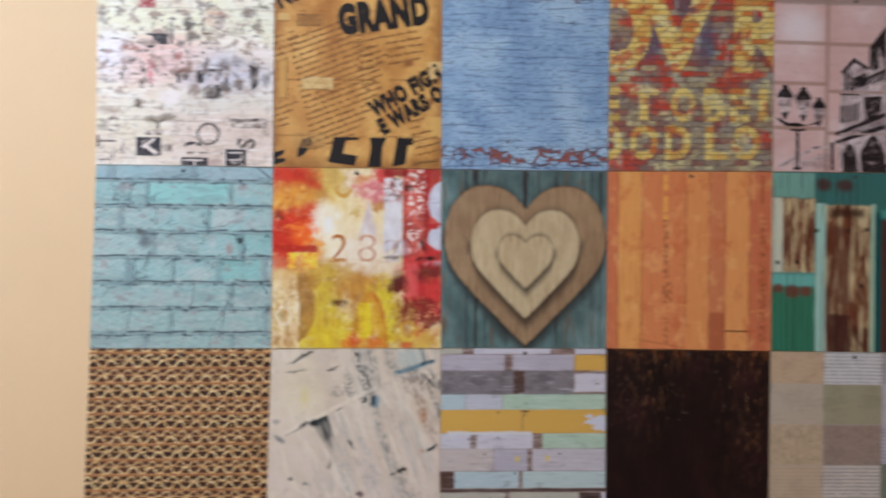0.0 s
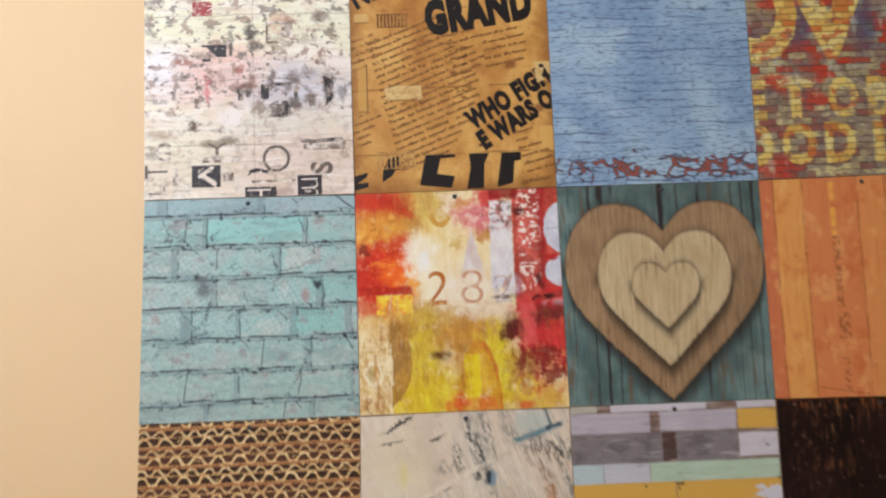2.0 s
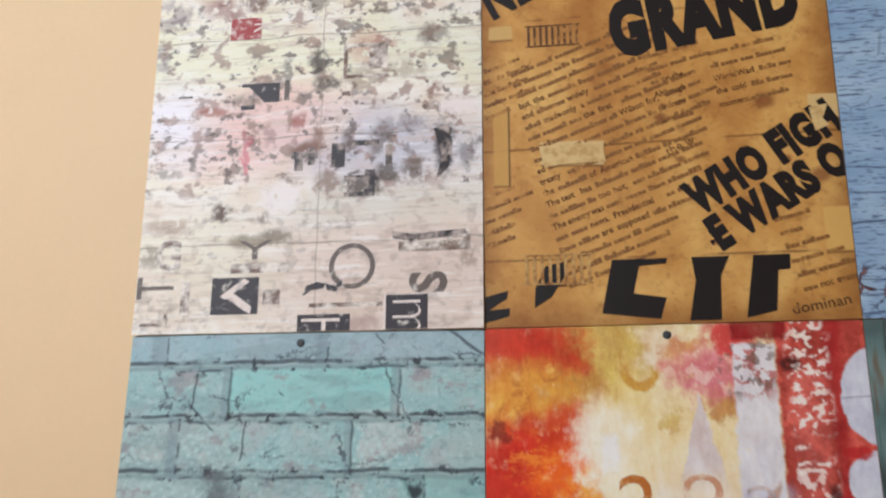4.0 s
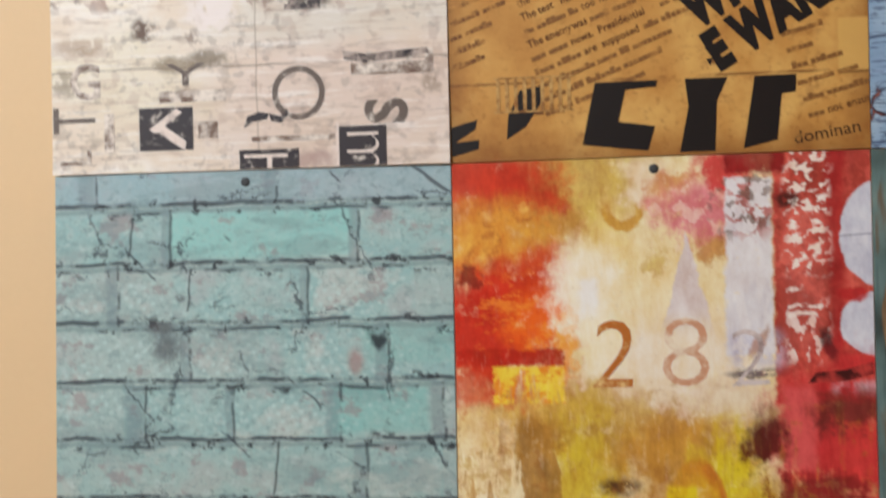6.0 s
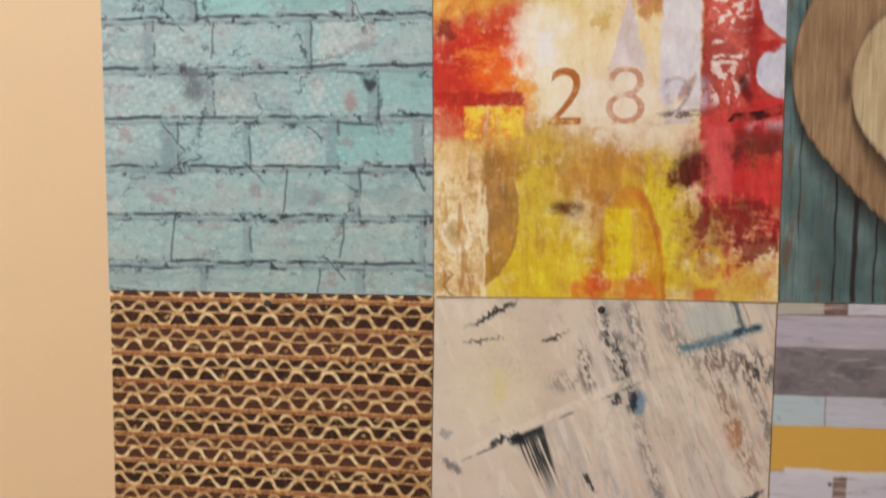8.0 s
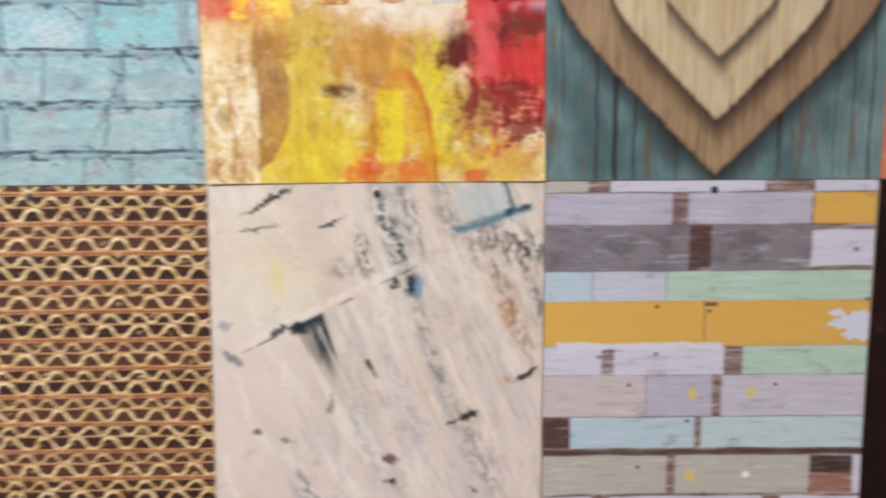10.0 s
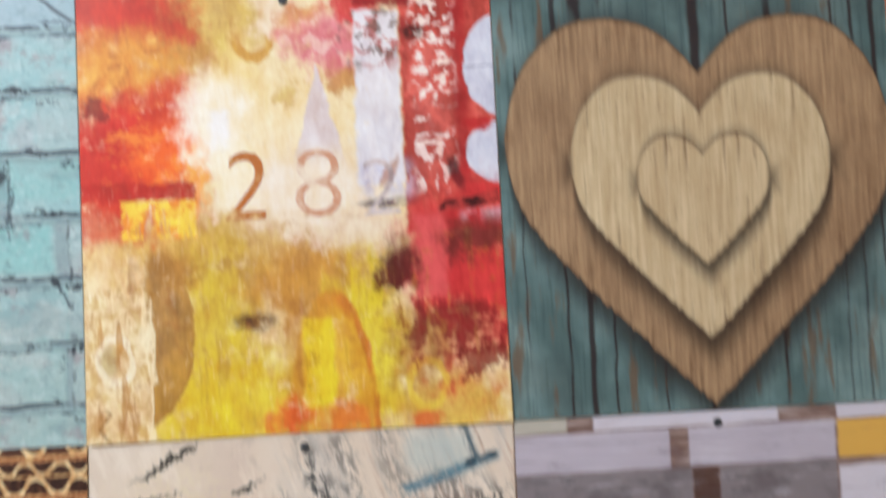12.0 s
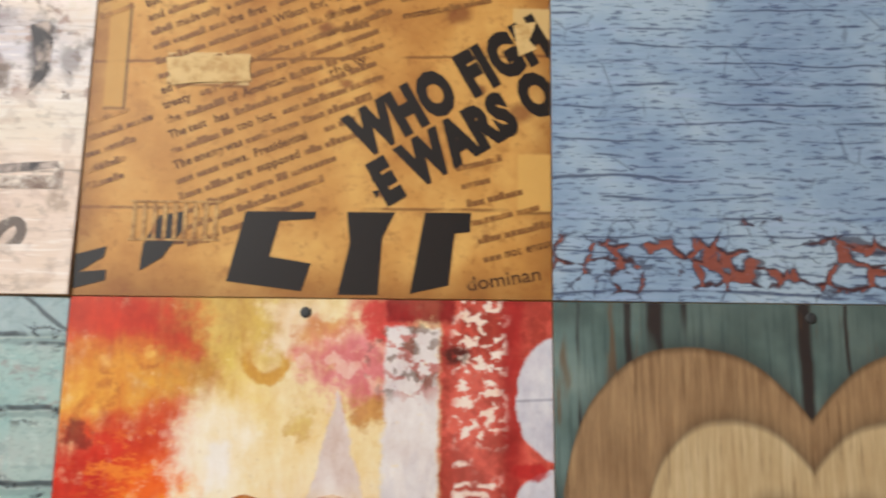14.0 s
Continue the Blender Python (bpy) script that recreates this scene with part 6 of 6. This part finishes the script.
word("G", LETTERS, 0.045, 0.822, 0.085, 0, BROWNTYPE, 0.95, 0.02, "printed_letter")
word("T", LETTERS, 0.112, 0.905, 0.110, 90, GREYTYPE, 0.7, 0.0, "printed_letter")
word("L", LETTERS, 0.10, 0.985, 0.08, 90, BROWNTYPE, 0.8, 0.0, "printed_letter")
shape("printed_bar", LETTERS, [rect(0.278, 0.812, 0.448, 0.838)], BROWNTYPE)
shape("printed_bar", LETTERS, [rect(0.762, 0.765, 0.965, 0.792), rect(0.80, 0.74, 0.815, 0.765), rect(0.90, 0.745, 0.915, 0.765), rect(0.945, 0.737, 0.965, 0.765)], BROWNTYPE)
for r in (rect(0.375, 0.885, 0.425, 0.925), rect(0.51, 0.925, 0.72, 0.936), rect(0.135, 0.86, 0.16, 0.95)):
    shape("printed_bar", LETTERS, [r], BROWNTYPE)
shape("printed_block", LETTERS, [rect(0.278, 0.290, 0.395, 0.300), [(0.300, 0.300), (0.395, 0.300), (0.395, 0.348), (0.350, 0.348)], rect(0.278, 0.355, 0.320, 0.368)], BLACKBOX)
for r in (rect(0.41, 0.285, 0.425, 0.345), rect(0.08, 0.318, 0.125, 0.324)):
    shape("printed_bar", LETTERS, [r], GREYTYPE)
shape("printed_frame", LETTERS, [rect(0.588, 0.185, 0.723, 0.197), rect(0.588, 0.185, 0.600, 0.290), rect(0.588, 0.280, 0.723, 0.290), rect(0.665, 0.185, 0.720, 0.265)], BROWNTYPE)
shape("printed_frame", LETTERS, [rect(0.232, 0.085, 0.328, 0.152)], REDTYPE)
word("K", LETTERS, 0.305, 0.100, 0.062, -90, WHITETYPE, 0.6, 0.0, "stamp_letter", 0.0006)
CLUSTER = ink("smudged_type", (54, 47, 49), (196, 178, 168), 0.36, 26.0)
shape("printed_block", LETTERS, [[(0.86, 0.45), (0.90, 0.44), (0.915, 0.49), (0.905, 0.56), (0.865, 0.60), (0.885, 0.53)]], CLUSTER)
shape("printed_block", LETTERS, [rect(0.60, 0.575, 0.70, 0.592), rect(0.615, 0.592, 0.635, 0.63), rect(0.66, 0.56, 0.69, 0.63), rect(0.60, 0.622, 0.69, 0.635)], CLUSTER)
shape("printed_block", LETTERS, [rect(0.44, 0.50, 0.52, 0.52), rect(0.45, 0.52, 0.475, 0.555), rect(0.49, 0.49, 0.51, 0.54)], CLUSTER)
shape("printed_block", LETTERS, [rect(0.56, 0.48, 0.60, 0.55), rect(0.62, 0.475, 0.70, 0.49), rect(0.72, 0.49, 0.74, 0.55)], CLUSTER)
shape("printed_bar", LETTERS, [[(0.742, 0.735), (0.80, 0.745), (0.95, 0.735), (0.955, 0.75), (0.80, 0.765), (0.745, 0.755)]], CLUSTER)

# ---- figures on the abstract sheet ----
STENCIL = ink("stencil_ochre", (192, 112, 48), (240, 206, 140), 0.3, 30.0)
STENCIL_PINK = ink("stencil_pink", (216, 158, 124), (248, 232, 206), 0.35, 24.0)
STENCIL_GREY = ink("stencil_grey", (136, 104, 100), (226, 210, 206), 0.6, 20.0)
word("2", ABSTRACT, 0.322, 0.520, 0.165, 0, STENCIL, 0.98, -0.006, "stencil_figure", 0.0003, 0.1)
word("8", ABSTRACT, 0.490, 0.520, 0.170, 0, STENCIL_PINK, 1.10, -0.014, "stencil_figure", 0.0003)
word("2", ABSTRACT, 0.655, 0.520, 0.14, 0, STENCIL_GREY, 1.1, -0.02, "stencil_figure", 0.0003)
shape("stencil_bar", ABSTRACT, [[(0.845, 0.515), (0.862, 0.492), (0.930, 0.487), (0.995, 0.470), (0.997, 0.496), (0.930, 0.512)]], ink("stencil_dark", (70, 26, 26), (206, 70, 64), 0.35, 24.0))

# ---- letters of the brick mural ----
YELLOW = print_material("mural_letter_paint", paint_mural_letters)
word("O", MURAL, -0.17, 0.415, 0.44, 0, YELLOW, 0.80, 0.05, "mural_letter")
word("V", MURAL, 0.215, 0.415, 0.44, 0, YELLOW, 1.02, 0.045, "mural_letter")
word("R", MURAL, 0.735, 0.415, 0.44, 0, YELLOW, 0.95, 0.045, "mural_letter")
for ch, u, wide in (("O", -0.09, 0.80), ("O", 0.125, 0.80), ("D", 0.335, 0.80), ("L", 0.575, 1.05), ("O", 0.745, 0.80)):
    word(ch, MURAL, u, 0.925, 0.185, 0, YELLOW, wide, 0.045, "mural_letter")
for ch, u, wide in (("E", -0.06, 0.9), ("T", 0.13, 1.0), ("O", 0.375, 0.68), ("B", 0.565, 0.9), ("E", 0.725, 0.95), ("I", 0.90, 1.1)):
    word(ch, MURAL, u, 0.712, 0.185, 0, YELLOW, wide, 0.045, "mural_letter")

# ---- sketch of a church and street lamps on the pink tiles ----
SKETCH = ink("sketch_black", (40, 32, 34), (214, 190, 188), 0.18, 46.0)
SKETCH_GREY = ink("sketch_grey", (128, 108, 106), (226, 204, 202), 0.42, 30.0)
SKETCH_WHITE = ink("sketch_white", (230, 214, 214), (176, 150, 148), 0.42, 22.0)


def arch(x, w, top, low, lean=0.0, n=10):
    """A pointed opening."""
    pts = [(x - w + lean, low)]
    for k in range(n + 1):
        t = k / n
        s = -1 + 2 * t
        pts.append((x + w * s + lean * 0.3, top + (abs(s) ** 1.6) * w * 1.5))
    pts.append((x + w + lean * 1.2, low))
    return pts


def strokes(x0, y0, x1, y1, n, w, lean=0.0):
    """Upright hatching between two ends of a band."""
    return [rect(x0 + (x1 - x0) * k / n, y0[0] + (y0[1] - y0[0]) * k / n, x0 + (x1 - x0) * k / n + w, y1[0] + (y1[1] - y1[0]) * k / n, lean) for k in range(n)]


# masses in light wash, then the dark drawing over them
shape("church_wall", STREET, [[(0.58, 0.30), (0.68, 0.17), (0.80, 0.26), (0.86, 0.52), (0.86, 0.60), (0.95, 0.99), (0.40, 0.99), (0.40, 0.60), (0.42, 0.42), (0.50, 0.37), (0.58, 0.41)]], SKETCH_WHITE, 0.0003)
shape("church_tower", STREET, [[(0.575, 0.285), (0.685, 0.145), (0.815, 0.265), (0.790, 0.268), (0.690, 0.185), (0.600, 0.300)], [(0.62, 0.26), (0.68, 0.20), (0.695, 0.30), (0.72, 0.52), (0.69, 0.54), (0.66, 0.36)],
      [(0.79, 0.25), (0.815, 0.265), (0.845, 0.37), (0.825, 0.37)], rect(0.575, 0.285, 0.59, 0.41), rect(0.70, 0.30, 0.735, 0.46, -0.02), [(0.74, 0.41), (0.84, 0.385), (0.89, 0.37), (0.88, 0.41), (0.83, 0.405), (0.75, 0.43)], [(0.78, 0.52), (0.88, 0.50), (0.93, 0.475), (0.92, 0.50), (0.85, 0.53)]], SKETCH, 0.0005)
shape("church_tower", STREET, [[(0.40, 0.43), (0.48, 0.345), (0.575, 0.40), (0.56, 0.415), (0.485, 0.37), (0.425, 0.44)], rect(0.425, 0.43, 0.445, 0.55), rect(0.455, 0.42, 0.468, 0.55), rect(0.525, 0.41, 0.54, 0.50), rect(0.40, 0.545, 0.52, 0.560)], SKETCH, 0.0005)
shape("church_gallery", STREET, strokes(0.47, (0.50, 0.40), 0.68, (0.53, 0.46), 9, 0.014) + [[(0.47, 0.495), (0.70, 0.39), (0.70, 0.405), (0.47, 0.515)], [(0.54, 0.57), (0.655, 0.56), (0.65, 0.68), (0.56, 0.70)]], SKETCH, 0.0005)
for r in strokes(0.40, (0.62, 0.60), 0.52, (0.72, 0.70), 5, 0.014) + strokes(0.70, (0.57, 0.55), 0.84, (0.64, 0.60), 7, 0.013):
    shape("church_window", STREET, [r], SKETCH, 0.0005)
shape("church_cornice", STREET, [[(0.37, 0.775), (0.85, 0.585), (0.87, 0.60), (0.80, 0.635), (0.38, 0.795)], [(0.37, 0.82), (0.86, 0.665), (0.90, 0.675), (0.87, 0.69), (0.38, 0.84)]] + strokes(0.44, (0.775, 0.625), 0.84, (0.795, 0.67), 22, 0.009), SKETCH, 0.0005)
shape("church_shading", STREET, strokes(0.41, (0.44, 0.42), 0.58, (0.60, 0.56), 9, 0.010) + strokes(0.59, (0.31, 0.26), 0.80, (0.50, 0.46), 11, 0.010, 0.006) + strokes(0.42, (0.60, 0.58), 0.86, (0.76, 0.60), 18, 0.009) + strokes(0.40, (0.86, 0.72), 0.90, (0.985, 0.985), 15, 0.009, -0.008), SKETCH_GREY, 0.0004)
shape("church_tower_shadow", STREET, [[(0.585, 0.31), (0.625, 0.265), (0.632, 0.40), (0.600, 0.42)], [(0.70, 0.315), (0.76, 0.29), (0.785, 0.36), (0.745, 0.44), (0.72, 0.44)], [(0.71, 0.45), (0.765, 0.45), (0.78, 0.525), (0.72, 0.54)], [(0.475, 0.46), (0.56, 0.43), (0.56, 0.50), (0.48, 0.52)]], SKETCH, 0.0006)
shape("church_arch", STREET, [arch(0.455, 0.045, 0.835, 1.0, 0.012)], SKETCH, 0.0005)
shape("church_arch", STREET, [arch(0.595, 0.078, 0.785, 1.0, 0.02)], SKETCH, 0.0005)
shape("church_arch", STREET, [arch(0.790, 0.098, 0.745, 1.0, 0.03)], SKETCH, 0.0005)
shape("church_pillar", STREET, [rect(0.345, 0.83, 0.365, 0.99)], SKETCH, 0.0005)
for r in (rect(0.535, 0.95, 0.56, 0.957), rect(0.68, 0.95, 0.70, 0.957)):
    shape("church_step", STREET, [r], SKETCH, 0.0005)
shape("church_niche", STREET, [rect(0.875, 0.80, 0.882, 0.88), rect(0.905, 0.80, 0.912, 0.88), rect(0.875, 0.80, 0.912, 0.812), rect(0.875, 0.868, 0.912, 0.88)], SKETCH, 0.0005)
shape("far_building", STREET, [[(0.03, 0.965), (0.25, 0.855), (0.34, 0.85), (0.34, 0.862), (0.25, 0.87), (0.05, 0.975)], [(0.12, 0.955), (0.34, 0.905), (0.34, 0.912), (0.12, 0.965)]] + strokes(0.14, (0.945, 0.88), 0.33, (0.99, 0.985), 16, 0.005), SKETCH_GREY, 0.0004)
shape("lamp_post", STREET, [rect(0.135, 0.76, 0.152, 0.985), rect(0.10, 0.757, 0.19, 0.768), rect(0.12, 0.975, 0.168, 0.99), [(0.02, 0.69), (0.09, 0.725), (0.14, 0.72), (0.20, 0.735), (0.26, 0.715), (0.26, 0.728), (0.14, 0.745), (0.07, 0.74), (0.02, 0.705)]], SKETCH, 0.0005)
for x, y, k in ((0.065, 0.52, 1.0), (0.175, 0.53, 1.0), (0.270, 0.585, 0.85)):
    shape("lamp_lantern", STREET, [[(x - 0.045 * k, y + 0.045 * k), (x - 0.02 * k, y + 0.01 * k), (x + 0.025 * k, y + 0.01 * k), (x + 0.05 * k, y + 0.045 * k), (x + 0.05 * k, y + 0.06 * k), (x - 0.045 * k, y + 0.06 * k)]], SKETCH, 0.0005)
    shape("lamp_cap", STREET, [rect(x - 0.015 * k, y - 0.012 * k, x + 0.018 * k, y + 0.01 * k)], SKETCH, 0.0005)
    shape("lamp_stem", STREET, [[(x - 0.02 * k, y + 0.145 * k), (x + 0.025 * k, y + 0.145 * k), (x + 0.005, y + 0.185 * k), (x - 0.002, y + 0.185 * k)]], SKETCH, 0.0005)
    shape("lamp_glass", STREET, [[(x - 0.042 * k, y + 0.06 * k), (x + 0.046 * k, y + 0.06 * k), (x + 0.028 * k, y + 0.145 * k), (x - 0.024 * k, y + 0.145 * k)]], SKETCH_GREY, 0.0005)
shape("tile_seam", STREET, [rect(0.676, 0.10, 0.692, 0.95), rect(0.40, 0.533, 0.99, 0.55), rect(0.40, 0.775, 0.99, 0.785), rect(0.69, 0.262, 0.99, 0.272)], ink("seam_wash", (176, 146, 136), (206, 180, 172), 0.4, 20.0), 0.0007)


# ---- pins ----
def pin(col, row, u, q):
    """A small dark domed pin through the top of a sheet."""
    bm = bmesh.new()
    prof = ((0.0, 0.0), (0.0031, 0.0), (0.0033, 0.0003), (0.0030, 0.0007), (0.0022, 0.0009), (0.0012, 0.0010), (0.0, 0.00105))
    n = 18
    rings = []
    for r, h in prof[1:-1]:
        rings.append([bm.verts.new((r * math.cos(2 * math.pi * k / n), -h, r * math.sin(2 * math.pi * k / n))) for k in range(n)])
    tip, base = bm.verts.new((0, -prof[-1][1], 0)), bm.verts.new((0, 0, 0))
    for a, b in zip(rings, rings[1:]):
        for k in range(n):
            bm.faces.new((a[k], a[(k + 1) % n], b[(k + 1) % n], b[k])).smooth = True
    for k in range(n):
        bm.faces.new((rings[-1][k], rings[-1][(k + 1) % n], tip)).smooth = True
        bm.faces.new((rings[0][(k + 1) % n], rings[0][k], base))
    me = bpy.data.meshes.new("pin")
    bm.to_mesh(me)
    bm.free()
    me.materials.append(PIN_MAT)
    ob = new("pin", me)
    ob.location = on_sheet(col, row, u, q, 0.0002)
    return tagged(ob, "small dark round pin head at the top of a printed sheet", "pin", "pins of the sheets")


for col, row, u, q in ((0, 1, 0.49, 0.026), (1, 1, 0.492, 0.026), (2, 1, 0.515, 0.026), (3, 1, 0.505, 0.026), (4, 1, 0.5, 0.024),
                       (0, 2, 0.497, 0.030), (1, 2, 0.50, 0.030), (2, 2, 0.505, 0.026), (3, 2, 0.5, 0.026), (4, 2, 0.505, 0.028), (4, 0, 0.49, 0.022)):
    pin(col, row, u, q)
